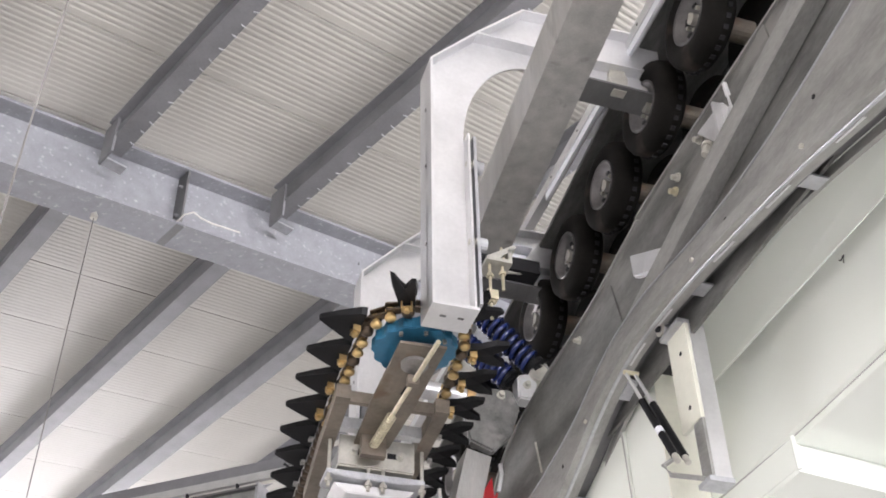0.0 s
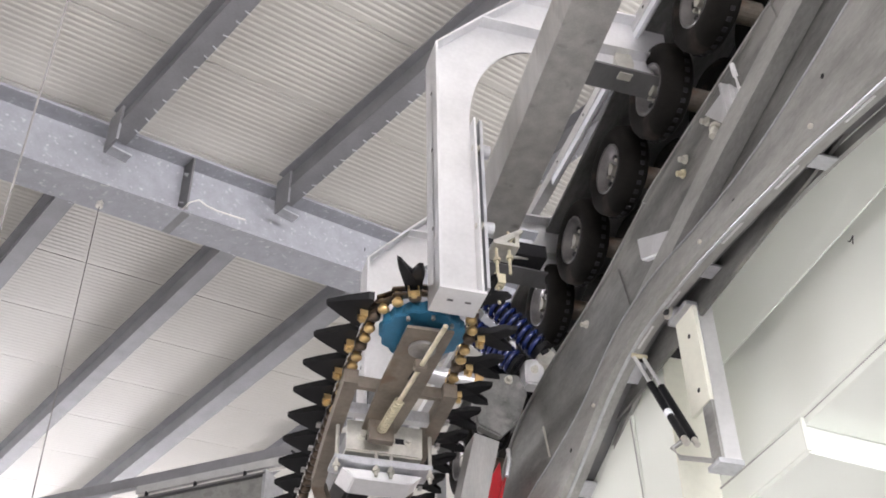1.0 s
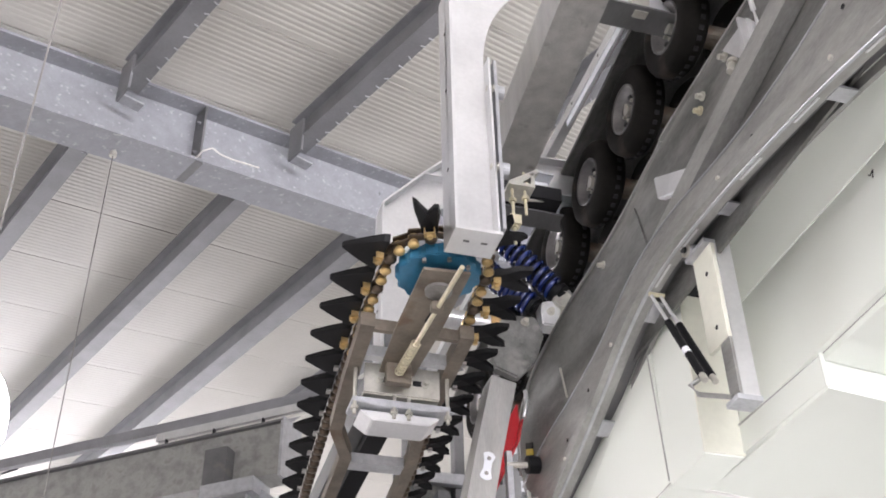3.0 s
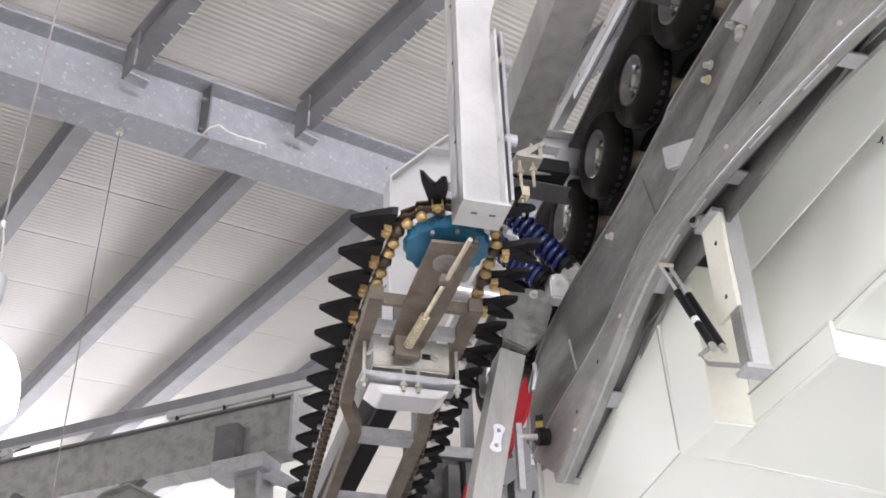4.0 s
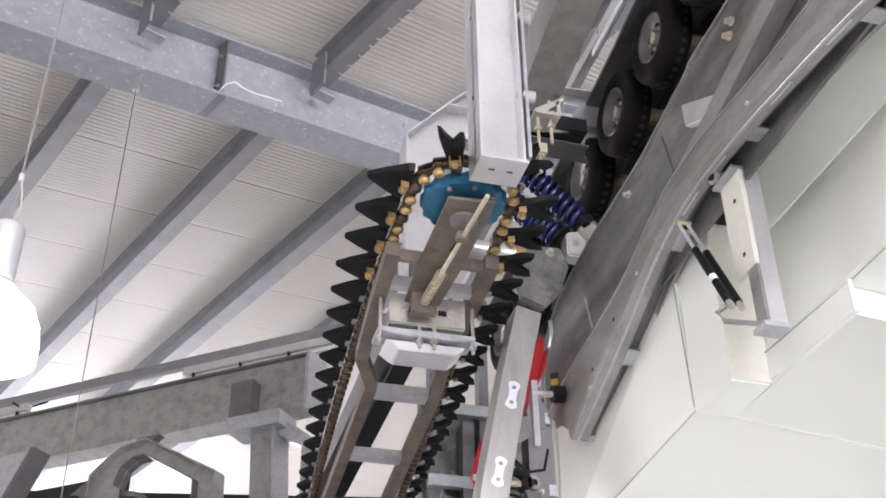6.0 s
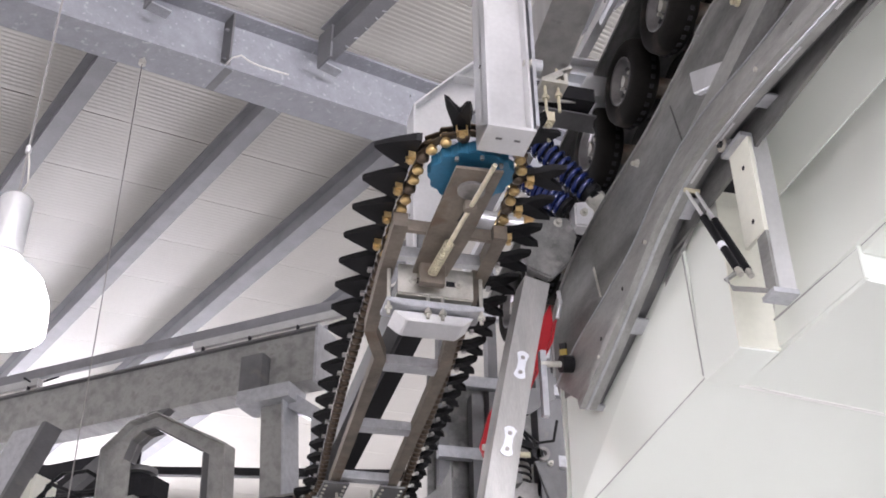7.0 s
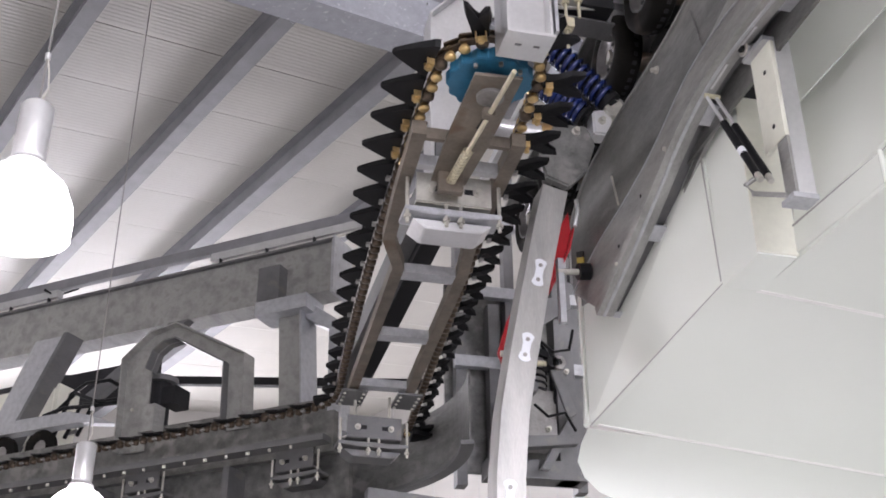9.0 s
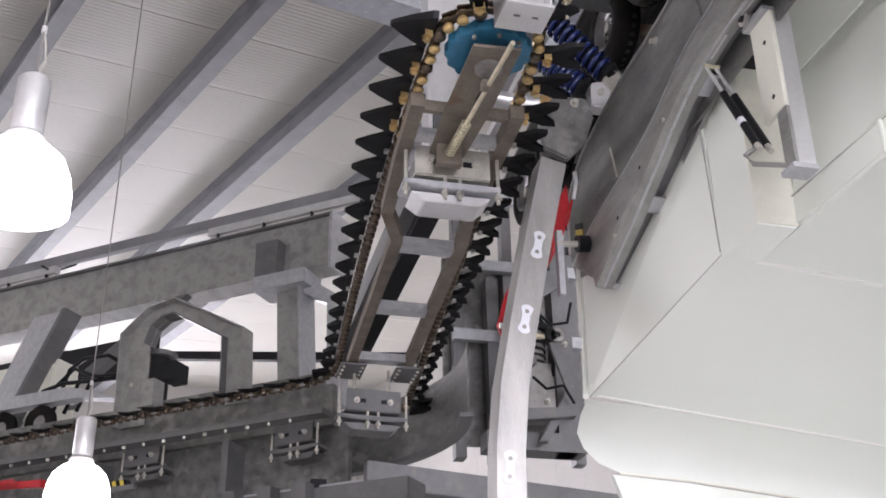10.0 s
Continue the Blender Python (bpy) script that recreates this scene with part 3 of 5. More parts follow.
carrier = link = roller = clip = None
for i, (p, head) in enumerate(stations(0.0655)):
    m = Matrix.Translation(p) @ pose(0, 0, 0, 0, 0, head)
    if roller is None:
        roller = part("roller", lathe([(0.008, -0.040), (0.017, -0.038), (0.021, -0.033), (0.021, -0.024), (0.014, -0.021), (0.014, -0.008), (0.021, -0.005), (0.021, 0.006), (0.010, 0.014)], 16), BRASS, conveyor, smooth=True)
        roller.matrix_local = m
        plate = slab([(-0.012, -0.012), (0.078, -0.012), (0.084, 0.0), (0.078, 0.012), (-0.012, 0.012), (-0.018, 0.0)], 0.024, 0.006)
        add_box(plate, -0.012, 0.078, -0.016, 0.016, -0.012, -0.004)
        dull = part("roller", lathe([(0.010, -0.034), (0.022, -0.030), (0.024, -0.020), (0.024, 0.006), (0.012, 0.014)], 10), CHAIN, conveyor, smooth=True)
        dull.matrix_local = m @ pose(-0.0655, 0, 0)
        link = part("link_plate", plate, CHAIN, conveyor)
        link.matrix_local = m
    else:
        again(roller if p.y < 4.0 and i % 3 else dull, conveyor, m)
        again(link, conveyor, m)
    if i % 3 == 0:
        # carriers point away from the loop's middle, to the left of the way the chain is listed
        mc = m @ pose(0, 0.028, 0, 0, 0, 0)
        if carrier is None:
            carrier = part("carrier", carrier_mesh(True), BLACK, conveyor, "black plastic forked carrier")
            carrier.matrix_local = mc
            pointed = part("carrier", carrier_mesh(False), BLACK, conveyor, "black plastic pointed carrier")
            pointed.matrix_local = mc @ pose(0, 0, -0.04)
            bm = box(-0.020, 0.020, 0.002, 0.030, -0.038, -0.032)
            add_box(bm, -0.020, -0.015, 0.002, 0.030, -0.032, -0.008)
            add_box(bm, 0.015, 0.020, 0.002, 0.030, -0.032, -0.008)
            add_cyl(bm, (0, 0.018, -0.052), (0, 0.018, -0.036), 0.011, n=10)
            clip = part("clip", bm, BRASS, conveyor)
            clip.matrix_local = mc
            dark_clip = part("clip", box(-0.014, 0.014, 0.004, 0.022, -0.036, -0.024), CAST, conveyor)
            dark_clip.matrix_local = mc @ pose(0.005, 0, -0.004)
        else:
            if p.y > 6.95 and p.x < 0.9:
                again(carrier, conveyor, mc @ Matrix.Diagonal((1.9, 0.32, 0.4, 1)))
            else:
                again(pointed if p.x < CX and p.y > 3.2 else carrier, conveyor, mc @ Matrix.Diagonal((1, carrier_reach(p.y), 1, 1)))
            again(clip if p.y < 3.9 else dark_clip, conveyor, mc)

# sprocket and its carriage
spr = []
for i in range(60):
    a = 2 * math.pi * i / 60
    r = 0.152 + 0.007 * math.cos(a * 15)
    spr.append((r * math.cos(a), r * math.sin(a)))
part("sprocket", slab([(CX + x, Y_FRONT + y) for x, y in spr], CZ - 0.01, 0.05), SPROCKET, conveyor, "worn blue painted sprocket", bevel=0.004)
for a in (50, 88, 128):
    part("sprocket_bolt", cyl((CX + 0.13 * math.cos(radians(a)), Y_FRONT - 0.13 * math.sin(radians(a)), CZ - 0.075), (CX + 0.13 * math.cos(radians(a)), Y_FRONT - 0.13 * math.sin(radians(a)), CZ - 0.05), 0.008, n=6), CAST, conveyor)
plate = part("tension_plate", slab([(0.875, 3.20), (1.045, 3.19), (1.045, 3.62), (1.03, 3.95), (0.89, 3.95), (0.875, 3.62)], CZ - 0.10, 0.012), BARE, conveyor, "brown bare steel tensioning plate with a slot")
part("slot", slab([(0.985, 3.30), (1.005, 3.30), (0.985, 3.52), (0.965, 3.52)], CZ - 0.1125, 0.002), NEAR_BLACK, plate)
part("washer", cyl((CX, Y_FRONT, CZ - 0.125), (CX, Y_FRONT, CZ - 0.112), 0.05, n=24), CAST, conveyor)
part("screw_rod", cyl((0.982, 3.09, CZ - 0.16), (0.945, 3.86, CZ - 0.16), 0.009, n=12), ROD, conveyor, "yellow threaded tension rod")
part("lock_nut", box(-0.022, 0.022, -0.018, 0.018, -0.018, 0.018, m=Matrix.Translation((0.968, 3.36, CZ - 0.155))), BARE, conveyor, bevel=0.003)
part("tension_spring", coil((0.957, 3.60, CZ - 0.16), (0.946, 3.84, CZ - 0.16), 0.017, 0.0036, 11), ROD, conveyor, "pale coil tension spring", smooth=True)
part("spring_stop", box(0.90, 1.00, 3.84, 3.875, CZ - 0.20, CZ - 0.10), BARE, conveyor, bevel=0.003)
part("spring_post", box(0.915, 0.985, 3.86, 3.98, CZ - 0.165, CZ - 0.115), BARE, conveyor, bevel=0.003)

# side bars with the cranked middle, and cross pieces
Z0, Z1 = CZ - 0.10, CZ - 0.04
for name, xs in (("side_bar", (0.772, 0.795, 0.828, 0.925, 0.992)), ("side_bar", (1.165, 1.180, 1.200, 1.235, 1.33))):
    ys = (3.62, 4.05, 4.49, 4.74, 6.40)
    bm = bmesh.new()
    rows = []
    for x, y in zip(xs, ys):
        rows.append([bm.verts.new(c) for c in ((x - 0.028, y, Z0), (x + 0.028, y, Z0), (x + 0.028, y, Z1), (x - 0.028, y, Z1))])
    for a, b in zip(rows, rows[1:]):
        for k in range(4):
            bm.faces.new((a[k], a[(k + 1) % 4], b[(k + 1) % 4], b[k]))
    bm.faces.new(rows[0])
    bm.faces.new(rows[-1])
    part(name, bm, BARE, conveyor, "dull brown-grey steel side bar", bevel=0.004)
for y, x0, x1, w, mat in ((3.66, 0.80, 1.14, 0.022, BARE), (3.86, 0.79, 1.15, 0.04, GALV), (4.82, 0.95, 1.21, 0.085, GALV), (5.56, 0.98, 1.26, 0.085, GALV), (6.30, 1.01, 1.30, 0.075, GALV)):
    part("cross_piece", box(x0, x1, y - w / 2, y + w / 2, Z0 + 0.006, Z1 - 0.006), mat, conveyor, bevel=0.003)
part("inner_track", box(1.08, 1.18, 4.45, 7.2, CZ + 0.16, CZ + 0.36), NEAR_BLACK, conveyor, "dark rail above the conveyor")
part("inner_track_side", box(1.00, 1.075, 4.3, 7.2, CZ + 0.20, CZ + 0.34), GALV_DARK, conveyor)


def clamp_shoe(x, y, z, turn, s=1.0, hang=0.0, steel=None):
    """Slotted bracket with a shoe slung under it on four studs."""
    th = thing("clamp_bracket", "galvanised slotted bracket with a bolted shoe under the conveyor", "bracket", Matrix.Translation((x, y, z)) @ pose(0, 0, 0, 0, 0, turn), "clamp brackets")
    part("angle_plate", box(-0.155 * s, 0.155 * s, -0.012, 0.0, -0.02, 0.11), steel or ZINC, th, bevel=0.003)
    part("angle_foot", box(-0.155 * s, 0.155 * s, -0.002, 0.09, -0.024, -0.012), steel or ZINC, th)
    for sx in (-1, 1):
        part("slot", box(sx * 0.07 * s - 0.028, sx * 0.07 * s + 0.028, -0.0135, -0.0122, 0.028, 0.052), NEAR_BLACK, th)
        bolt(th, (sx * 0.095 * s, -0.013, 0.04), (0, -1, 0), 0.012)
    part("shoe_bar", prism([(-0.20 * s, -0.065), (-0.10 * s, -0.075), (0.10 * s, -0.075), (0.20 * s, -0.065), (0.20 * s, -0.045), (-0.20 * s, -0.045)], 0.13, Matrix.Translation((0, -0.01, 0))), steel or GALV, th, bevel=0.003)
    part("shoe", prism([(-0.165 * s, -0.085), (0.165 * s, -0.085), (0.12 * s, -0.125), (-0.11 * s, -0.125)], 0.14, Matrix.Translation((0, 0.02, 0))), steel or GALV_BRIGHT, th, bevel=0.004)
    if hang:
        for sx in (-0.10, 0.10):
            part("hanger_rod", cyl((sx * s, 0.05, -0.02), (sx * s, 0.05, hang), 0.009, n=8), ZINC, th)
    for sx in (-0.19, -0.03, 0.03, 0.19):
        part("stud", cyl((sx * s, 0.0, -0.12), (sx * s, 0.0, 0.09 if abs(sx) > 0.1 else 0.0), 0.008, n=8), ZINC, th)
        part("stud_nut", cyl((sx * s, 0.0, -0.10), (sx * s, 0.0, -0.086), 0.016, n=6), ZINC, th)
    return th


clamp_shoe(0.985, 3.94, CZ - 0.185, 0)
for sx in (0.995, 1.325):
    th = thing("joint_plate", "riveted joint plate on the conveyor side bar", "plate", Matrix.Translation((sx, 6.30, CZ - 0.11)), "joint plates")
    part("plate", box(-0.075, 0.075, -0.01, 0.24, -0.012, 0.0), GALV_DARK, th, bevel=0.003)
    for dx in (-0.055, 0.055):
        for k in range(4):
            part("rivet", cyl((dx, 0.03 + 0.06 * k, -0.02), (dx, 0.03 + 0.06 * k, -0.01), 0.009, n=8), ZINC, th)
clamp_shoe(1.13, 6.40, CZ - 0.345, 3, 1.05, 0.26, GALV_DARK)

# ---- track girder and arched slotted rail on the hood side ----
def along(line, section):
    """A section of (x, height) points carried along a line of (y, z), heights square to the line."""
    bm, rows = bmesh.new(), []
    pts = [Vector(p) for p in line]
    for i, p in enumerate(pts):
        d = (pts[min(i + 1, len(pts) - 1)] - pts[max(i - 1, 0)]).normalized()
        rows.append([bm.verts.new((x, p.x - d.y * h, p.y + d.x * h)) for x, h in section])
    k = len(section)
    for a, b in zip(rows, rows[1:]):
        for i in range(k):
            bm.faces.new((a[i], a[(i + 1) % k], b[(i + 1) % k], b[i]))
    bm.faces.new(rows[0])
    bm.faces.new(rows[-1])
    return bm


def smooth_line(points, n):
    """Even points on a smooth line through the given ones."""
    pts = [Vector(p) for p in points]
    ext = [2 * pts[0] - pts[1]] + pts + [2 * pts[-1] - pts[-2]]
    out = []
    for i in range(1, len(ext) - 2):
        p0, p1, p2, p3 = ext[i - 1:i + 3]
        for k in range(n):
            t = k / n
            out.append(0.5 * (2 * p1 + (p2 - p0) * t + (2 * p0 - 5 * p1 + 4 * p2 - p3) * t * t + (3 * p1 - p0 - 3 * p2 + p3) * t ** 3))
    return out + [pts[-1]]


def rect(x0, x1, h0, h1):
    return [(x0, h0), (x1, h0), (x1, h1), (x0, h1)]


def side_plate(outline, x, thick):
    """A plate standing in the y, z plane."""
    return prism([(y, z) for y, z in outline], thick, Matrix.Translation((x + thick, 0, 0)) @ pose(0, 0, 0, 0, 0, 90))


ARCH = smooth_line([(-1.0, 3.13), (0.4, 3.40), (1.2, 3.57), (1.6, 3.655), (1.85, 3.705), (2.1, 3.74), (2.4, 3.775), (2.7, 3.79), (2.92, 3.775), (3.15, 3.71), (3.40, 3.605), (3.65, 3.505), (3.94, 3.40)], 5)
CREST = smooth_line([(-1.0, 4.28), (0.6, 4.12), (1.46, 3.98), (1.82, 3.925), (2.12, 3.905), (2.42, 3.92), (2.75, 3.955), (3.06, 3.93), (3.38, 3.83), (3.68, 3.775), (4.0, 3.735), (4.28, 3.66)], 5)
BACK = 1.672

gir = thing("track_girder", "dull galvanised plate girder with a rounded end and folded edges", "girder")
outline = [(-1.0, 3.76), (-1.0, 4.43)] + smooth_line([(2.4, 4.39), (2.85, 4.355), (3.2, 4.30), (3.45, 4.28), (3.75, 4.27), (4.05, 4.235), (4.25, 4.19), (4.40, 4.10), (4.45, 4.0), (4.46, 3.80), (4.42, 3.66)], 3) + [(4.26, 3.62), (3.4, 3.70)]
part("web", side_plate(outline, BACK, 0.012), RAIL_STEEL, gir)
part("rolled_edge", along(smooth_line([(-1.0, 4.43), (2.4, 4.39), (2.85, 4.355), (3.2, 4.30), (3.45, 4.28), (3.75, 4.27), (4.05, 4.235), (4.25, 4.19), (4.40, 4.10), (4.45, 4.0), (4.46, 3.80)], 4), rect(BACK - 0.010, BACK + 0.06, -0.004, 0.006)), GIRDER_STEEL, gir)
face = [(p.x, p.y) for p in CREST] + [(4.20, 3.60)] + [(p.x, p.y + 0.012) for p in reversed(ARCH)]
part("side_sheet", side_plate(face, 1.604, 0.006), GIRDER_STEEL, gir, "streaked galvanised side sheet")
part("crest_lip", along(CREST, [(1.600, -0.006), (1.668, -0.006), (1.668, 0.0), (1.606, 0.004), (1.600, 0.0)]), GALV, gir)
# sloping channel that runs down onto the side sheet
SLOPING = [(0.2, 4.40), (1.20, 4.35), (1.67, 4.255), (2.23, 4.135), (2.62, 4.035), (2.90, 3.965)]
part("sloping_channel", along(SLOPING, [(1.610, -0.085), (1.670, -0.085), (1.670, -0.079), (1.616, -0.079), (1.616, -0.006), (1.670, -0.006), (1.670, 0.0), (1.610, 0.0)]), GIRDER_STEEL, gir)
part("joint_cover", side_plate([(1.86, 4.22), (1.88, 4.40), (1.93, 4.40), (1.91, 4.21)], BACK - 0.006, 0.005), RAIL_STEEL, gir)
part("patch_plate", side_plate([(3.02, 4.02), (3.34, 3.92), (3.40, 4.14), (3.08, 4.26)], BACK - 0.006, 0.005), RAIL_STEEL, gir)
part("edge_lip", side_plate([(3.87, 3.88), (3.877, 3.88), (3.92, 4.04), (3.913, 4.045)], BACK - 0.007, 0.006), ZINC, gir)
for y, z, x in ((2.50, 4.30, BACK), (2.53, 4.26, BACK), (3.40, 4.22, BACK), (2.33, 4.32, BACK)):
    bolt(gir, (x - 0.002, y, z), (-1, 0, -0.2), 0.011, ROD if y == 2.53 else ZINC)
for y, z in ((3.30, 3.78), (3.52, 3.71), (3.76, 3.62), (2.98, 3.85), (2.2, 3.84), (1.7, 3.86)):
    part("hole", cyl((1.6025, y, z), (1.6035, y, z), 0.008, n=10), NEAR_BLACK, gir)

for i in range(6):
    z = 3.70 + 0.030 * i
    part("hazard_stripe", side_plate([(4.29, z), (4.37, z + 0.035), (4.37, z + 0.065), (4.29, z + 0.030)], BACK - 0.008, 0.004), YELLOW if i % 2 == 0 else BLACK, gir)
blk = thing("stop_block", "bright galvanised wedge block on the girder", "block", Matrix.Translation((1.645, 2.76, 4.14)))
part("block", side_plate([(0.11, 0.095), (-0.11, -0.04), (-0.12, -0.075), (-0.005, -0.07), (0.105, -0.01)], 0.0, 0.045), GALV_BRIGHT, blk, bevel=0.005)
tab = thing("hinge_tab", "bright galvanised tab with a small handle on the girder", "bracket", Matrix.Translation((1.655, 2.21, 4.27)))
part("tab", side_plate([(0.11, 0.065), (-0.05, 0.055), (-0.075, 0.01), (-0.05, -0.12), (-0.02, -0.12)], 0.0, 0.012), GALV_BRIGHT, tab, bevel=0.002)
part("rib", box(-0.03, 0.0, -0.05, -0.04, -0.10, 0.05), GALV_BRIGHT, tab)
part("handle", sweep([(-0.01, -0.11, 0.02), (-0.03, -0.132, 0.045), (-0.03, -0.138, -0.09), (-0.01, -0.12, -0.11)], 0.009, 8), GALV_BRIGHT, tab)
bolt(tab, (-0.01, 0.055, -0.05), (-0.4, 0, -1), 0.013, ZINC, 0.04)

band = thing("slotted_rail", "arched galvanised slotted rail with short rungs beside the hood", "rail")
part("front_angle", along(ARCH, [(1.563, 0.0), (1.634, 0.0), (1.634, 0.006), (1.569, 0.006), (1.569, 0.040), (1.563, 0.040)]), GIRDER_STEEL, band)
part("inner_fold", along(ARCH, rect(1.628, 1.634, 0.007, 0.030)), GIRDER_STEEL, band)
part("bead", along(ARCH, [(1.590, -0.004), (1.600, -0.004), (1.602, -0.0005), (1.588, -0.0005)]), GALV, band)
part("back_bar", along(ARCH, rect(1.690, 1.706, 0.0, 0.030)), GIRDER_STEEL, band)
# shade inside the slots, painted as a dark strip behind them
part("recess", along(ARCH, rect(1.636, 1.689, 0.034, 0.040)), GALV_DARK, band)


def arch_z(y):
    for a, b in zip(ARCH, ARCH[1:]):
        if a.x <= y <= b.x:
            return a.y + (b.y - a.y) * (y - a.x) / (b.x - a.x)
    return ARCH[-1].y


for y, half in ((1.30, 0.03), (1.86, 0.03), (2.46, 0.035), (3.02, 0.045), (3.52, 0.035), (3.925, 0.015)):
    part("rung", along([(y - half, arch_z(y - half)), (y + half, arch_z(y + half))], rect(1.632, 1.692, -0.003, 0.004)), GALV, band)
# highlights on the slot edges, painted as short bright strips
for y in (1.62, 1.95, 2.25, 2.65, 2.85):
    part("edge_slot", along([(y - 0.06, arch_z(y - 0.06)), (y + 0.06, arch_z(y + 0.06))], rect(1.606, 1.614, -0.0025, -0.0005)), GALV_BRIGHT, band)
for y in (1.75, 2.35, 3.20, 3.70):
    part("bolt_head", cyl((1.555, y, arch_z(y) + 0.022), (1.563, y, arch_z(y) + 0.022), 0.008, n=6), ZINC, band)
pin = thing("rail_pin", "short bright cylinder pin on the slotted rail", "pin", Matrix.Translation((1.655, 2.70, 3.785)))
part("pin", cyl((-0.03, 0, 0.0), (0.04, 0.0, 0.01), 0.019, n=18), GALV_BRIGHT, pin)
part("washer", cyl((-0.036, 0, 0), (-0.030, 0, 0), 0.026, n=16), ZINC, pin)
part("nut", cyl((-0.046, 0, -0.002), (-0.036, 0, 0), 0.013, n=6), NEAR_BLACK, pin)

# ---- white hood ----
hood = thing("machine_hood", "glossy white composite hood with panel joints and rounded end", "hood")


def under_z(x, y):
    return 3.20 - 0.10 * (x - 1.72) - 0.14 * max(0.0, y - 3.2)


def edge_x(y):
    return 1.72 - 0.095 * (y - 3.2)


XR = 5.0
part("upper_panel", panel([(1.85, 2.94, 3.30), (1.88, -1.5, 3.30), (1.955, -1.5, 3.76), (1.925, 2.94, 3.76)], 0.03, (1, 0, -0.2)), HOOD, hood)
part("upper_fold", panel([(1.925, 2.94, 3.764), (1.955, -1.5, 3.764), (1.74, -1.5, 3.98), (1.74, 2.94, 3.98)], 0.03, (1, 0, 1)), HOOD, hood)
part("upper_fold_back", panel([(1.745, -1.5, 3.985), (1.745, 3.7, 3.985), (2.15, 3.7, 4.54), (2.15, -1.5, 4.54)], 0.03, (1, 0, -1)), HOOD, hood)
part("panel_foot", panel([(1.845, 2.94, 3.20), (1.868, 2.49, 3.20), (1.868, 2.49, 3.296), (1.848, 2.94, 3.296)], 0.03, (1, 0, 0)), HOOD, hood)
part("lower_joint", sweep([(1.846, 2.94, 3.298), (1.872, 2.48, 3.298), (1.878, -1.5, 3.298)], 0.0035, 6), JOINT, hood)
part("pen_mark", sweep([(1.912, 2.13, 3.70), (1.909, 2.12, 3.69), (1.911, 2.105, 3.70), (1.908, 2.11, 3.675)], 0.0022, 5), NEAR_BLACK, hood)
# side panel between the box column and the rounded end
part("side_panel", panel([(edge_x(3.195), 3.195, under_z(edge_x(3.195), 3.195)), (1.625, 4.25, 3.055), (1.665, 4.33, 3.20), (1.68, 4.36, 3.72), (1.68, 4.20, 3.74), (1.70, 3.195, 3.74)], 0.03, (1, 0.1, 0)), HOOD, hood)
part("end_trim", sweep([(1.612, 4.25, 3.055), (1.655, 4.34, 3.20), (1.672, 4.375, 3.50), (1.674, 4.38, 3.72)], 0.014, 8), HOOD, hood, "rolled white panel edge")
# underside panels
ys = [(-1.5, 2.475), (2.485, 3.188), (3.196, 4.245)]
for a, b in ys:
    xa, xb = (1.88, 1.872) if b < 2.48 else (1.87, 1.848) if b < 3.19 else (edge_x(a) + 0.004, 1.625)
    up = 0.09 if b < 2.48 else 0.0
    part("underside_panel", panel([(xa, a, under_z(xa, a) + up), (XR, a, under_z(XR, a) + up), (XR, b, under_z(XR, b) + up), (xb, b, under_z(xb, b) + up)], 0.03, (0, 0, 1)), HOOD, hood)
part("riser", panel([(1.868, 2.48, 3.185), (XR, 2.48, under_z(XR, 2.5)), (XR, 2.48, under_z(XR, 2.5) + 0.12), (1.868, 2.48, 3.30)], 0.006, (0, 1, 0)), HOOD, hood)
part("corner_trim", cyl((1.868, 2.478, 3.19), (1.868, 2.478, 3.30), 0.008, n=8), HOOD, hood)
part("joint_strip", panel([(1.84, 3.186, under_z(1.84, 3.19) - 0.002), (XR, 3.186, under_z(XR, 3.19) - 0.002), (XR, 3.206, under_z(XR, 3.19) - 0.002), (1.84, 3.206, under_z(1.84, 3.19) - 0.002)], 0.006, (0, 0, 1)), TRIM, hood, "pale joint strip")
part("joint_strip", panel([(1.63, 4.238, under_z(1.63, 4.24) - 0.003), (XR, 4.238, under_z(XR, 4.24) - 0.003), (XR, 4.256, under_z(XR, 4.24) - 0.003), (1.63, 4.256, under_z(1.63, 4.24) - 0.003)], 0.008, (0, 0, 1)), TRIM, hood, "pale joint strip")
# grey line painted for the change of shade between side and underside
part("edge_seam", sweep([(edge_x(3.2), 3.2, 3.205), (1.625, 4.25, 3.052)], 0.0028, 6), JOINT, hood)
part("side_seam", sweep([(1.712, 3.2, 3.21), (1.695, 3.2, 3.74)], 0.0025, 6), JOINT, hood)
# rounded end: upper slope, then a lower front
bm = bmesh.new()
curve = [(1.622, 4.262, 3.048), (1.640, 4.40, 3.03), (1.665, 4.52, 2.99), (1.715, 4.58, 2.94), (1.79, 4.61, 2.89), (1.89, 4.62, 2.855)]
top = [bm.verts.new(p) for p in curve]
inner = [bm.verts.new((x + 0.32, 4.262 + (y - 4.262) * 0.97, under_z(x + 0.32, 4.25) - (3.048 - z) * 0.85)) for x, y, z in curve]
for i in range(len(curve) - 1):
    bm.faces.new((top[i], top[i + 1], inner[i + 1], inner[i]))
far = [bm.verts.new((XR, 4.262 + (y - 4.262) * 0.97, under_z(XR, 4.25) - (3.048 - z) * 0.85)) for x, y, z in curve]
for i in range(len(curve) - 1):
    bm.faces.new((inner[i], inner[i + 1], far[i + 1], far[i]))
part("end_panel", bm, HOOD, hood, smooth=True)
part("end_seam", sweep([(1.89, 4.618, 2.852), (2.21, 4.61, 2.835), (XR, 4.61, 2.56)], 0.005, 6), HOOD_CREAM, hood)
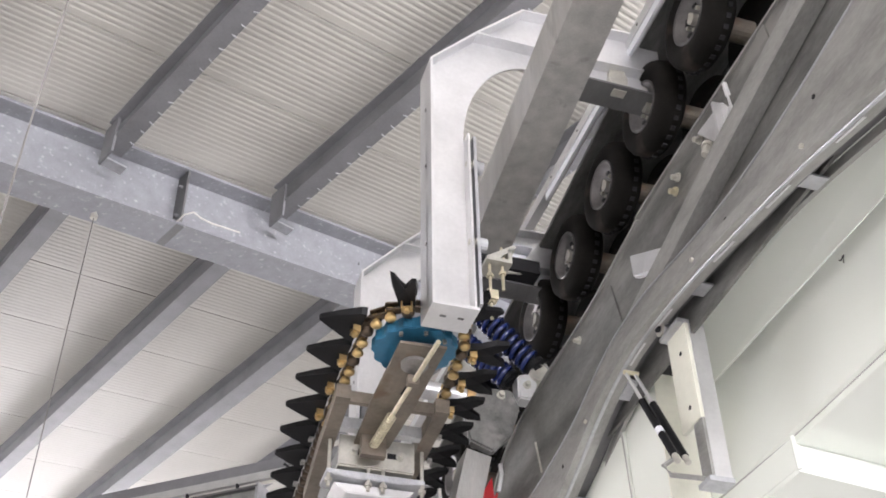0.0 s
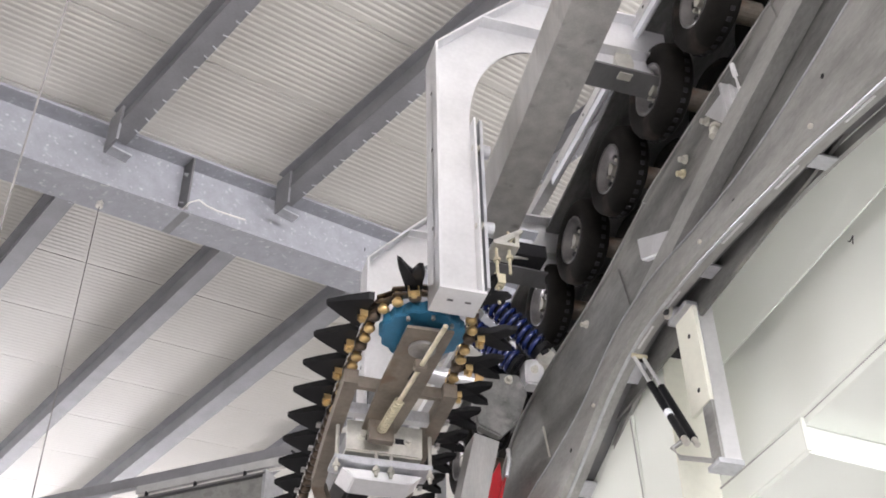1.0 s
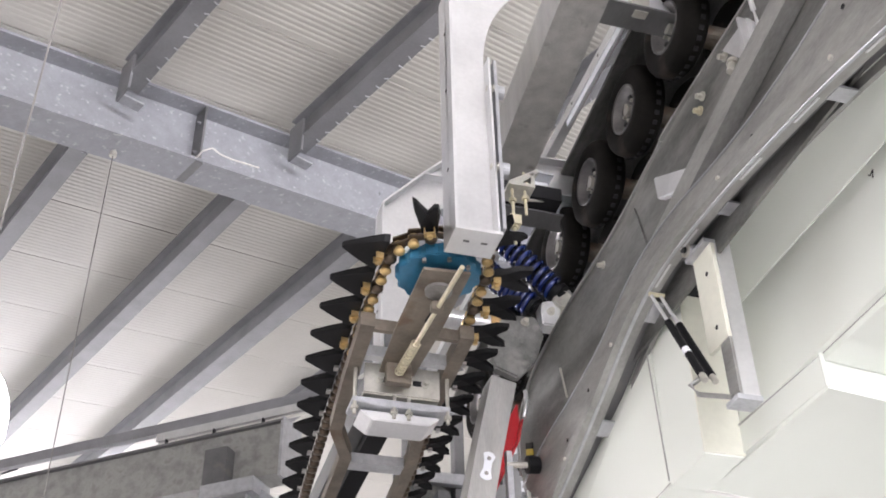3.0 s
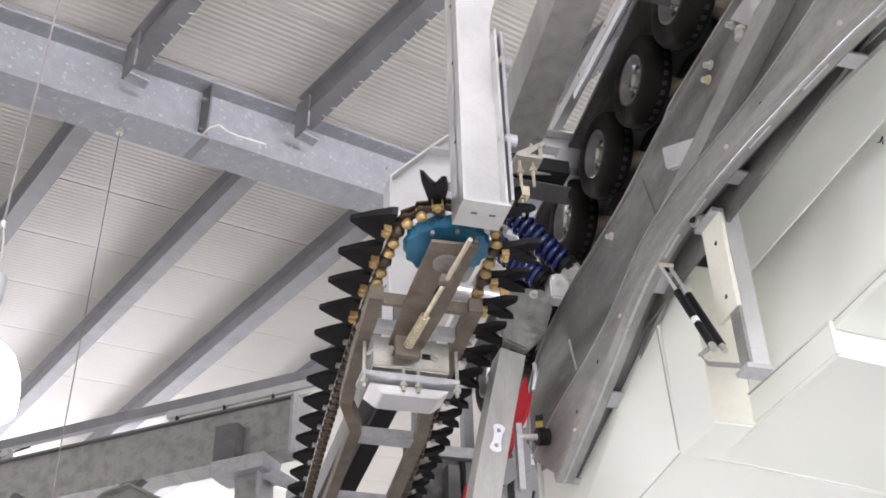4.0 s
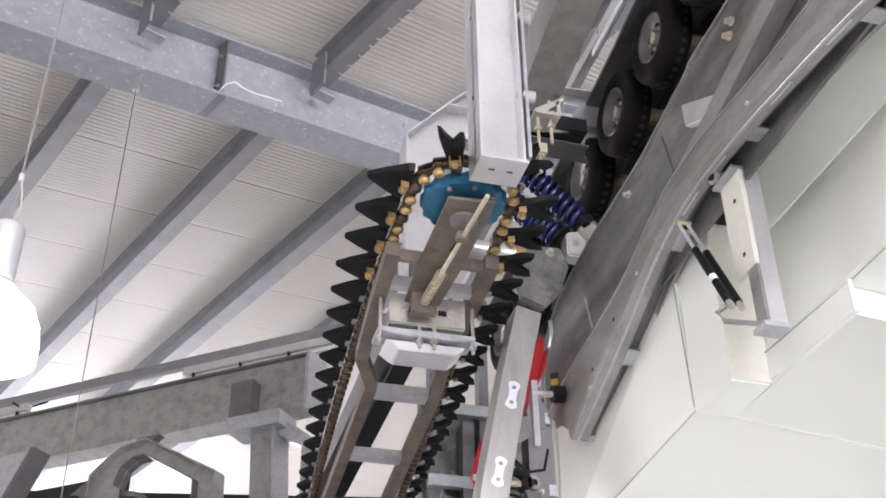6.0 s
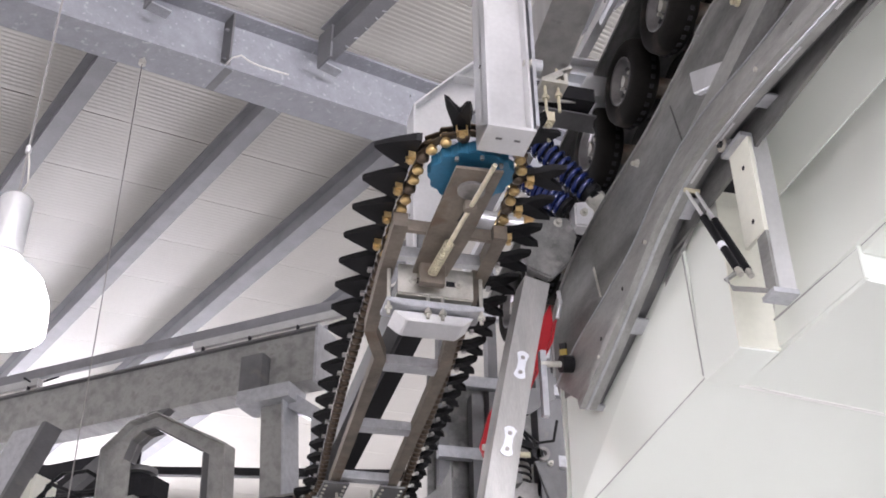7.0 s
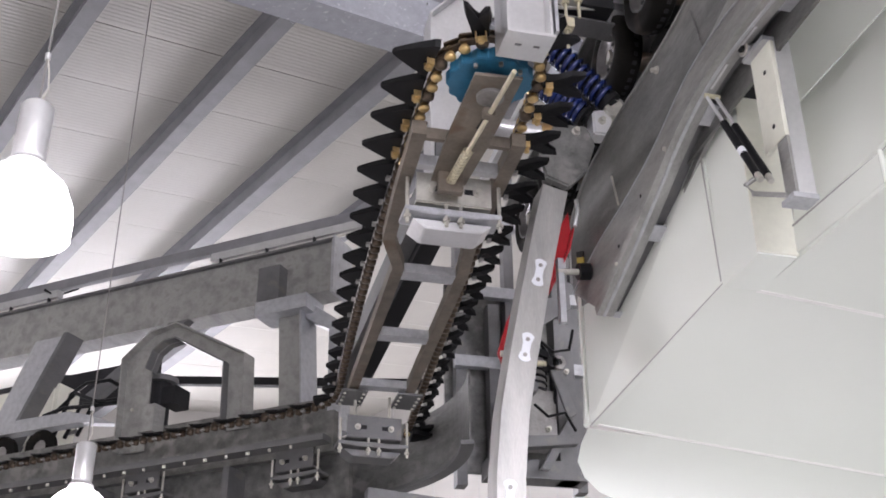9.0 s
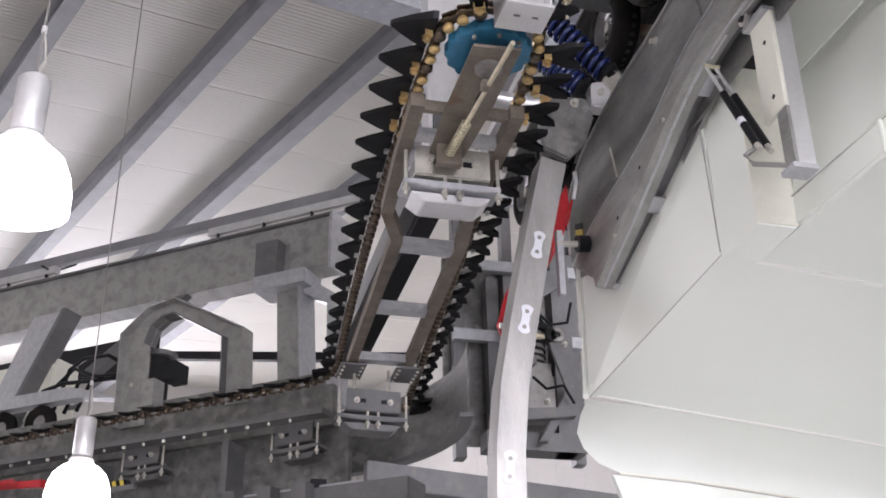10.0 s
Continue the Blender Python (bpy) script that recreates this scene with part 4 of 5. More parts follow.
part("front_panel", panel([(1.86, 4.63, 2.85), (1.93, 4.66, 2.70), (2.02, 4.70, 2.4), (2.05, 4.7, 1.6), (XR, 4.7, 1.6), (XR, 4.63, 2.56), (2.21, 4.625, 2.83)], 0.03, (0, 1, 0)), HOOD, hood)
part("back_panel", panel([(XR + 0.01, -1.5, 1.6), (XR + 0.01, 4.7, 1.6), (XR + 0.01, 4.7, 4.6), (XR + 0.01, -1.5, 4.6)], 0.03, (1, 0, 0)), HOOD, hood)
part("inner_deck", box(2.16, XR, -1.5, 4.2, 4.55, 4.6), HOOD, hood)

col = thing("box_column", "white box-shaped support profile under the hood", "column")
part("column", box(1.712, 1.848, 2.945, 3.192, 3.185, 3.78), HOOD, col, bevel=0.004)
part("face_sheet", box(1.708, 1.852, 2.937, 2.943, 3.19, 3.78), HOOD_CREAM, col)

hb = thing("hinge_bar", "cream galvanised flat bar with worn paint and a cranked foot", "bar", Matrix.Translation((1.660, 2.60, 3.20)))
part("bar", box(0.007, 0.062, 0.0, 0.014, 0.0, 0.55), GALV_BRIGHT, hb, bevel=0.003)
part("flange", box(-0.008, 0.006, 0.0, 0.12, 0.20, 0.55), HOOD_CREAM, hb, bevel=0.002)
part("lower_flange", box(-0.004, 0.006, 0.0, 0.055, 0.0, 0.20), GIRDER_STEEL, hb)
part("top_plate", box(-0.03, 0.06, 0.0, 0.13, 0.55, 0.565), GALV, hb)
part("foot", box(-0.02, 0.062, -0.01, 0.06, -0.018, -0.002), GALV, hb, bevel=0.003)
part("crank", sweep([(-0.02, 0.02, 0.0), (-0.075, 0.11, 0.05), (-0.085, 0.13, 0.09), (-0.05, 0.11, 0.115)], 0.008, 8), GIRDER_STEEL, hb)
for z in (0.26, 0.46):
    part("hole", cyl((-0.0095, 0.05, z), (-0.0085, 0.05, z), 0.008, n=10), NEAR_BLACK, hb)
strut = thing("gas_strut", "pair of black gas struts with silver rods", "strut")
for k, dx in enumerate((0.0, 0.035)):
    a, b = Vector((1.575 + dx, 2.885, 3.72)), Vector((1.60 + dx, 2.70, 3.315))
    c = a.lerp(b, 0.36 + 0.02 * k)
    part("rod", cyl(a, c, 0.006, n=10), GALV_BRIGHT, strut)
    part("cylinder", cyl(c, b, 0.0125, n=16), BLACK, strut, "black gas cylinder", smooth=False)
    part("ball_end", cyl(b, b + (b - a).normalized() * 0.03, 0.010, n=10), ZINC, strut)
    part("label", cyl(a.lerp(b, 0.70), a.lerp(b, 0.76), 0.0130, n=16), WHITE, strut) if k == 0 else None
part("rod_eye", cyl((1.568, 2.885, 3.725), (1.622, 2.885, 3.725), 0.008, n=10), ROD, strut)

# ---- hanger with grip, springs and lever ----
hanger = thing("hanger_arm", "galvanised square-tube hanger arm with white link-shaped stickers", "hanger arm", Matrix.Translation((-0.045, 0, -0.04)))
spine = [(1.505, 4.07), (1.465, 3.90), (1.43, 3.745), (1.385, 3.535), (1.335, 3.29), (1.29, 3.05), (1.265, 2.8), (1.25, 2.3)]
bm = bmesh.new()
rows = []
for i, (x, z) in enumerate(spine):
    a, b = spine[max(0, i - 1)], spine[min(len(spine) - 1, i + 1)]
    d = Vector((b[0] - a[0], b[1] - a[1])).normalized()
    nx, nz = d.y * 0.056, -d.x * 0.056
    rows.append([bm.verts.new(c) for c in ((x + nx, 4.04, z + nz), (x - nx, 4.04, z - nz), (x - nx, 4.17, z - nz), (x + nx, 4.17, z + nz))])
for a, b in zip(rows, rows[1:]):
    for k in range(4):
        bm.faces.new((a[k], a[(k + 1) % 4], b[(k + 1) % 4], b[k]))
bm.faces.new(rows[0])
bm.faces.new(rows[-1])
part("tube", bm, ARM, hanger, bevel=0.016)
part("gusset", prism([(1.505, 4.375), (1.655, 4.385), (1.69, 4.30), (1.64, 4.15), (1.555, 4.06), (1.45, 4.10), (1.425, 4.20)], 0.05, Matrix.Translation((0, 4.00, 0))), RAIL_STEEL, hanger, "dark cast gusset plate with a bolt", bevel=0.008)
bolt(hanger, (1.60, 4.0, 4.345), (0, -1, 0), 0.013)


def link_sticker(x, z, lean):
    o = []
    for i in range(36):
        a = 2 * math.pi * i / 36
        c, s_ = math.cos(a), math.sin(a)
        zz = 0.034 * (1 if s_ > 0 else -1) + 0.030 * s_
        xx = 0.030 * c
        if abs(s_) < 0.35:
            xx, zz = 0.017 * (1 if c > 0 else -1), 0.05 * s_
        o.append((xx, zz))
    st = part("sticker", prism(o, 0.002, Matrix.Translation((x, 4.0365, z)) @ pose(0, 0, 0, 0, lean, 0)), WHITE, hanger, "white chain-link shaped sticker")
    for sgn in (-1, 1):
        p = pose(0, 0, 0, 0, lean, 0) @ Vector((0, 0, 0.034 * sgn))
        part("dot", cyl((x + p.x, 4.0345, z + p.z), (x + p.x, 4.036, z + p.z), 0.009, n=12), CAST, st)


link_sticker(1.412, 3.655, 12)
link_sticker(1.343, 3.32, 12)
link_sticker(1.255, 2.72, 4)
part("roller_pin", cyl((1.50, 4.06, 3.68), (1.60, 4.06, 3.69), 0.013), ZINC, hanger)
part("rubber_roller", cyl((1.59, 4.06, 3.69), (1.64, 4.06, 3.695), 0.036, n=18), BLACK, hanger)
part("roller_strap", box(1.50, 1.525, 4.05, 4.08, 3.45, 3.74), GALV, hanger)

grip = thing("cable_grip", "grip trolley with twin navy coil springs and polished shaft", "grip", Matrix.Translation((-0.05, 0, -0.035)))
part("shaft", cyl((1.17, 4.07, 4.36), (1.52, 4.07, 4.345), 0.042, n=22), GALV_BRIGHT, grip, "polished steel shaft", smooth=False)
part("bush", cyl((1.46, 4.07, 4.347), (1.51, 4.07, 4.345), 0.056, n=22), BRONZE, grip, "bronze bush")
for p, q in (((1.535, 4.06, 4.835), (1.775, 4.02, 4.545)), ((1.475, 4.10, 4.66), (1.665, 4.06, 4.475))):
    p, q = Vector(p), Vector(q)
    part("coil_spring", coil(p, q, 0.048, 0.0132, 10, 8), SPRING, grip, "glossy navy coil spring", smooth=True)
    part("damper", cyl(p - (q - p) * 0.05, q + (q - p) * 0.1, 0.030, n=16), BLACK, grip)
    part("spring_seat", cyl(q, q + (q - p) * 0.06, 0.056, n=20), BLACK, grip)
    part("spring_cap", cyl(p - (q - p) * 0.05, p, 0.052, n=20), SPRING, grip)
    part("top_eye", cyl(p - (q - p) * 0.10 + Vector((0, -0.03, 0)), p - (q - p) * 0.10 + Vector((0, 0.03, 0)), 0.018, n=14), GALV_BRIGHT, grip)
yoke = part("yoke", prism([(1.70, 4.36), (1.775, 4.36), (1.795, 4.46), (1.76, 4.50), (1.70, 4.48)], 0.08, Matrix.Translation((0, 4.02, 0))), GALV_BRIGHT, grip, bevel=0.008)
bolt(yoke, (1.74, 4.02, 4.43), (0, -1, 0), 0.012)
part("roller", cyl((1.80, 4.0, 4.50), (1.80, 4.1, 4.50), 0.045, n=22), ZINC, grip)
part("ball_joint", lathe([(0.005, -0.03), (0.025, -0.018), (0.032, 0.0), (0.025, 0.018), (0.005, 0.03)], 16), CAST, grip).location = (1.84, 4.06, 4.56)
part("jaw", prism([(1.52, 4.45), (1.70, 4.40), (1.74, 4.58), (1.66, 4.64), (1.56, 4.56)], 0.06, Matrix.Translation((0, 4.20, 0))), BLACK, grip, bevel=0.01)

lever = thing("grip_lever", "red painted steel lever with a cut-out beside the arm", "lever", Matrix.Translation((0, 4.28, 0)))
part("plate", prism([(1.602, 4.06), (1.608, 3.97), (1.583, 3.865), (1.466, 3.619), (1.34, 3.347), (1.277, 3.29), (1.255, 3.352), (1.297, 3.497), (1.449, 3.78)], 0.016), RED, lever, bevel=0.003)
part("flange", prism([(1.609, 3.97), (1.618, 3.97), (1.593, 3.86), (1.476, 3.614), (1.35, 3.342), (1.340, 3.347), (1.466, 3.619), (1.583, 3.865)], 0.09, Matrix.Translation((0, -0.03, 0))), RED, lever, bevel=0.003)
part("cut_out", prism([(1.355, 3.52), (1.385, 3.50), (1.345, 3.40), (1.31, 3.41)], 0.002, Matrix.Translation((0, -0.0025, 0))), NEAR_BLACK, lever)
part("stud", cyl((1.26, -0.02, 3.34), (1.40, -0.02, 3.345), 0.013), ZINC, lever)
part("clip", sweep([(1.615, -0.04, 3.97), (1.63, -0.05, 4.05), (1.625, -0.05, 4.10)], 0.010, 8), GALV_BRIGHT, lever)

# ---- truss and side track beyond ----
TRUSS = Matrix.Translation((1.17, 8.30, 0)) @ pose(0, 0, 0, 0, 0, 52 + 90)   # local x runs along the truss, away from its near end
SIDE = Matrix.Translation((0.95, 7.05, 0)) @ pose(0, 0, 0, 0, 0, 52 + 90)


def truss():
    th = thing("truss_girder", "galvanised box girder carrying the side track", "girder", TRUSS)
    part("top_beam", box(0.0, 7.0, -0.10, 0.12, 5.48, 5.91), GIRDER_STEEL, th, "long galvanised top beam", bevel=0.006)
    part("top_flange", box(-0.02, 7.0, -0.14, 0.16, 5.912, 5.93), GALV_DARK, th)
    part("end_plate", box(-0.03, -0.005, -0.14, 0.16, 5.44, 5.95), GALV, th)
    part("console", box(0.42, 0.62, -0.10, 0.24, 5.44, 5.74), GALV_DARK, th, bevel=0.005)
    part("console_foot", box(0.14, 0.61, 0.0, 0.27, 5.30, 5.42), GALV, th)
    part("post", prism([(0.16, 4.2), (0.38, 4.2), (0.46, 5.41), (0.24, 5.41)], 0.16, Matrix.Translation((0, 0.0, 0))), GIRDER_STEEL, th, "upright galvanised post", bevel=0.006)
    part("post_flange", prism([(0.14, 4.2), (0.155, 4.2), (0.235, 5.41), (0.22, 5.41)], 0.24, Matrix.Translation((0, -0.02, 0))), GALV, th)
    part("knee_brace", prism([(-0.10, 5.18), (-0.02, 5.12), (0.34, 5.34), (0.34, 5.44), (0.22, 5.42)], 0.14), GALV, th, bevel=0.004)
    part("knee_leg", prism([(-0.14, 4.3), (-0.02, 4.3), (0.0, 5.13), (-0.10, 5.18)], 0.14), GALV, th)
    return th


truss()


def side_arch(a, s=1.0):
    th = thing("track_arch", "galvanised arch frame standing over the side track", "arch", TRUSS @ Matrix.Translation((a, 0.92, 0)), "track arches")
    out = [(1.61, 4.25), (1.64, 5.02), (1.40, 5.20), (1.16, 5.24), (0.50, 4.87), (0.47, 4.30)]
    inn = [(0.66, 4.30), (0.68, 4.83), (1.15, 5.11), (1.26, 5.10), (1.35, 5.04), (1.40, 4.90), (1.38, 4.25)]
    def near(q):
        return (-4.15 + (q[0] + 4.15) * 0.9235, 1.52 + (q[1] - 1.52) * 0.9235)

    out, inn = [near(q) for q in out], [near(q) for q in inn]
    part("arch_plate", prism(out + inn, 0.014, Matrix.Translation((0, 0.05, 0))), GIRDER_STEEL, th)
    part("outer_flange", strip(out, -0.0, 0.13, 0.010), GIRDER_STEEL, th)
    # shaded inside of the arch, coloured darker than its outer flange
    part("inner_flange", strip(inn[:2] + inn[2:6], 0.0, 0.13, -0.010), GALV_DARK, th)
    part("cleat", box(0.86, 0.99, 0.0, 0.12, 4.16, 4.36), GIRDER_STEEL, th, bevel=0.004)
    for z in (4.14, 4.36):
        bolt(th, (1.10, 0.05, z), (0, 1, 0), 0.014)
    return th


side_arch(0.0)
diag = thing("diagonal_brace", "wide galvanised diagonal brace of the truss", "brace", TRUSS @ Matrix.Translation((0, 0.40, 0)))
part("brace", prism([(2.26, 5.36), (2.62, 5.36), (3.10, 4.30), (2.80, 4.30)], 0.10), GALV, diag, bevel=0.005)
part("brace_flange", prism([(2.24, 5.36), (2.28, 5.36), (2.82, 4.30), (2.78, 4.30)], 0.20, Matrix.Translation((0, -0.05, 0))), GALV_DARK, diag)
d2 = thing("diagonal_tie", "slim galvanised diagonal tie under the girder", "brace", TRUSS @ Matrix.Translation((0, 0.05, 0)))
part("tie", prism([(1.35, 5.48), (1.55, 5.48), (2.35, 4.96), (2.25, 4.90)], 0.08), GALV_DARK, d2)
cross = thing("cross_tube", "dark horizontal tube behind the arches", "tube", TRUSS @ Matrix.Translation((0, -0.35, 0)))
part("tube", prism([(-0.6, 4.71), (3.4, 5.42), (3.4, 5.49), (-0.6, 4.78)], 0.08, Matrix.Translation((0, -0.04, 0))), NEAR_BLACK, cross, bevel=0.006)
part("upper_tube", box(2.0, 5.0, -0.05, 0.05, 5.10, 5.40), NEAR_BLACK, cross)

# fluorescent battens on a long rail over the truss
bat_rail = thing("lighting_rail", "grey lighting rail running over the truss", "rail", TRUSS)
part("rail", box(-1.5, 7.0, 0.0, 0.06, 6.10, 6.19), PURLIN_STEEL, bat_rail)
for a0, a1 in ((-0.35, 1.22), (2.87, 4.4)):
    b = thing("batten_light", "slim white fluorescent batten under the lighting rail", "lamp", TRUSS @ Matrix.Translation((a0, 0.02, 5.98)), "batten lights")
    part("body", box(0, a1 - a0, 0, 0.07, 0.03, 0.10), JOINT, b, bevel=0.004)
    part("tube", cyl((0.02, 0.035, 0.012), (a1 - a0 - 0.02, 0.035, 0.012), 0.014, n=10), CABLE, b)
    for k in range(4):
        part("holder", box(0.1 + k * (a1 - a0 - 0.2) / 3 - 0.008, 0.1 + k * (a1 - a0 - 0.2) / 3 + 0.008, -0.004, 0.074, -0.004, 0.034), NEAR_BLACK, b)
    part("strap", sweep([(0.12, 0.12, 0.10), (0.06, 0.03, 0.06), (-0.06, -0.12, 0.18)], 0.010, 6), NEAR_BLACK, b)

# ---- side track ----
st = thing("side_track", "grey steel side track plate with the chain running along it", "track", SIDE)
part("guard_plate", box(0.15, 1.9, -0.24, -0.225, 4.07, 4.238), RAIL_STEEL, st)
part("guard_plate", box(1.905, 6.5, -0.24, -0.225, 4.05, 4.225), RAIL_STEEL, st)
part("lower_rail", box(0.0, 6.5, -0.05, 0.06, 3.845, 3.885), GALV_DARK, st, bevel=0.006)
part("chain_bed", box(0.05, 6.5, -0.22, -0.16, 3.84, 4.12), RAIL_STEEL, st, "dull oily chain bed")
part("web", box(0.0, 6.5, -0.35, -0.30, 3.46, 3.88), RAIL_STEEL, st)
part("lower_flange", box(-0.2, 6.5, -0.38, -0.20, 3.44, 3.46), GALV, st)
for i in range(26):
    a = 0.25 + 0.11 * i + 0.05 * (i % 3)
    part("bolt_head", cyl((a, 0.03, 3.845), (a, 0.03, 3.825), 0.010, n=6), ZINC, st)
for a in (0.8, 1.9, 3.0):
    part("web_stiffener", box(a, a + 0.05, -0.30, -0.10, 3.46, 3.82), GALV_DARK, st)
for x, y, turn in ((0.79, 7.38, 46), (-0.17, 8.10, 46)):
    clamp_shoe(x, y, 3.77, -turn + 4, 0.95, 0.0, GALV_DARK)

# curved apron that turns the chain, with its foot rail
def apron():
    th = thing("curved_apron", "curved grey sheet-steel apron following the turn of the chain", "apron")
    cx, cy, r = 0.35, 6.75, 1.40
    bm, rows = bmesh.new(), []
    bm2, rows2 = bmesh.new(), []
    for i in range(31):
        a = radians(-14 + (86 + 14) * i / 30)
        c, s = math.cos(a), math.sin(a)
        rows.append([bm.verts.new((cx + (r + o) * c, cy + (r + o) * s, z)) for o, z in ((0, 3.71), (0, 4.16), (0.012, 4.16), (0.012, 3.71))])
        rows2.append([bm2.verts.new((cx + (r + o) * c, cy + (r + o) * s, z)) for o, z in ((-0.05, 3.68), (-0.05, 3.707), (0.03, 3.707), (0.03, 3.68))])
    for b, rr in ((bm, rows), (bm2, rows2)):
        for p, q in zip(rr, rr[1:]):
            for k in range(4):
                b.faces.new((p[k], p[(k + 1) % 4], q[(k + 1) % 4], q[k]))
        b.faces.new(rr[0])
        b.faces.new(rr[-1])
    part("sheet", bm, RAIL_STEEL, th, smooth=False)
    part("foot_rail", bm2, GALV_DARK, th)


apron()

# ---- drive machinery behind the hanger ----
drive = thing("drive_unit", "dark drive unit with motor, gearbox and levers on a galvanised stand", "machine", Matrix.Translation((0, 6.75, 0)))
part("stand_post", box(2.40, 2.53, 0.0, 0.14, 3.60, 5.25), GALV_DARK, drive, bevel=0.006)
part("stand_post", box(2.02, 2.10, 0.25, 0.36, 3.60, 4.9), GALV_DARK, drive, bevel=0.006)
part("foot_beam", box(1.92, 2.58, -0.012, 0.16, 3.60, 3.72), GALV_DARK, drive, bevel=0.005)
part("gearbox", box(2.12, 2.36, -0.08, 0.16, 3.82, 4.16), CAST, drive, "grey cast gearbox", bevel=0.03)
part("motor", cyl((2.24, 0.04, 4.14), (2.24, 0.04, 4.52), 0.095, n=24), CAST, drive, "grey finned motor")
for k in range(7):
    part("fin", lathe([(0.09, 0), (0.106, 0.0), (0.106, 0.014), (0.09, 0.014)], 24, caps=False), NEAR_BLACK, drive).location = (2.24, 0.04, 4.18 + 0.045 * k)
part("motor_cap", cyl((2.24, 0.04, 4.52), (2.24, 0.04, 4.58), 0.075, n=24), BLACK, drive)
part("push_rod", cyl((2.02, -0.2, 4.285), (2.31, -0.2, 4.30), 0.019, n=14), ROD, drive)
part("rod_head", cyl((2.30, -0.24, 4.30), (2.30, -0.14, 4.30), 0.04, n=18), NEAR_BLACK, drive)
part("lever", prism([(2.28, 4.30), (2.33, 4.32), (2.46, 3.98), (2.40, 3.94)], 0.03, Matrix.Translation((0, -0.2, 0))), GALV_DARK, drive, bevel=0.004)
part("lever", prism([(2.04, 4.44), (2.30, 4.36), (2.31, 4.40), (2.06, 4.50)], 0.03, Matrix.Translation((0, -0.15, 0))), NEAR_BLACK, drive)
part("eye_bolt", lathe([(0.022, -0.02), (0.045, -0.02), (0.045, 0.02), (0.022, 0.02), (0.022, -0.02)], 20, caps=False), CAST, drive).matrix_local = pose(2.34, -0.22, 4.30, 90, 0, 0)
part("bracket", prism([(1.98, 4.06), (2.20, 4.10), (2.20, 4.16), (1.98, 4.20)], 0.10, Matrix.Translation((0, -0.22, 0))), GALV_DARK, drive, bevel=0.005)
part("bracket", prism([(2.02, 3.72), (2.46, 3.78), (2.46, 3.84), (2.02, 3.80)], 0.08, Matrix.Translation((0, -0.20, 0))), GALV_DARK, drive, bevel=0.005)
part("cylinder", cyl((2.08, -0.16, 3.78), (2.08, -0.16, 4.08), 0.050, n=20), GALV_DARK, drive, "grey upright cylinder")
part("cylinder_cap", cyl((2.08, -0.16, 4.08), (2.08, -0.16, 4.11), 0.058, n=20), ZINC, drive)
part("pipe", sweep([(2.20, -0.24, 4.45), (2.30, -0.25, 4.36), (2.42, -0.22, 4.40), (2.46, -0.2, 4.55)], 0.010, 7), BLACK, drive)
part("pipe", sweep([(2.16, -0.24, 4.00), (2.24, -0.26, 3.92), (2.36, -0.24, 3.96), (2.44, -0.2, 3.86)], 0.010, 7), BLACK, drive)
part("strut", prism([(2.22, 3.62), (2.28, 3.62), (2.52, 4.02), (2.46, 4.04)], 0.05, Matrix.Translation((0, -0.14, 0))), GALV_DARK, drive, bevel=0.004)
part("hose", sweep([(2.05, -0.1, 4.55), (2.12, -0.14, 4.47), (2.22, -0.15, 4.50), (2.30, -0.13, 4.40), (2.36, -0.1, 4.2), (2.35, -0.05, 4.0)], 0.012, 8), BLACK, drive)
part("guard_plate", prism([(2.10, 4.86), (2.42, 4.98), (2.44, 5.20), (2.12, 5.05)], 0.02, Matrix.Translation((0, -0.25, 0))), GALV, drive)
part("side_frame", prism([(2.10, 4.70), (2.30, 4.62), (2.50, 4.76), (2.48, 4.84), (2.12, 4.78)], 0.02, Matrix.Translation((0, -0.1, 0))), GALV_DARK, drive)
part("back_plate", box(1.75, 2.75, 0.42, 0.45, 3.74, 5.1), RAIL_STEEL, drive)
for x in (1.80, 2.16, 2.62):
    part("frame_post", box(x, x + 0.07, 0.30, 0.40, 3.62, 5.6), GALV_DARK, drive, bevel=0.004)
for z in (4.42, 4.95, 5.5):
    part("frame_bar", box(1.78, 2.70, 0.24, 0.295, z, z + 0.08), GALV, drive, bevel=0.004)
part("cylinder_tank", cyl((2.13, 0.1, 3.72), (2.13, 0.1, 3.95), 0.06, n=20), GALV_DARK, drive)
for x, z in ((2.16, 4.08), (2.30, 3.90), (2.44, 4.3), (2.44, 4.0)):
    bolt(drive, (x, -0.09, z), (0, -1, 0), 0.012)

low_beam = thing("cross_beam", "galvanised cross beam under the drive unit", "beam")
part("beam", prism([(1.2, 3.38), (2.95, 3.24), (2.95, 3.40), (1.2, 3.54)], 0.12, Matrix.Translation((0, 6.95, 0))), GALV_DARK, low_beam, bevel=0.005)
part("leg", box(1.3, 1.42, 6.95, 7.07, 0.0, 3.40), GALV_DARK, low_beam)
part("leg", box(2.55, 2.67, 6.95, 7.07, 0.0, 3.28), GALV_DARK, low_beam)

sup = thing("support_frame", "dark steel support frame standing under the curved apron", "frame")
for x, y in ((0.95, 7.35), (1.10, 7.55), (1.45, 7.2)):
    part("post", box(x - 0.05, x + 0.05, y - 0.05, y + 0.05, 0.0, 3.50), NEAR_BLACK, sup, bevel=0.004)
part("cross_bar", box(0.85, 1.60, 7.30, 7.38, 3.18, 3.28), NEAR_BLACK, sup)
part("brace", prism([(0.9, 3.05), (1.5, 2.8), (1.5, 2.88), (0.9, 3.13)], 0.05, Matrix.Translation((0, 7.28, 0))), NEAR_BLACK, sup)
out = thing("lower_deck_beam", "galvanised box beam below the side track", "beam", SIDE)
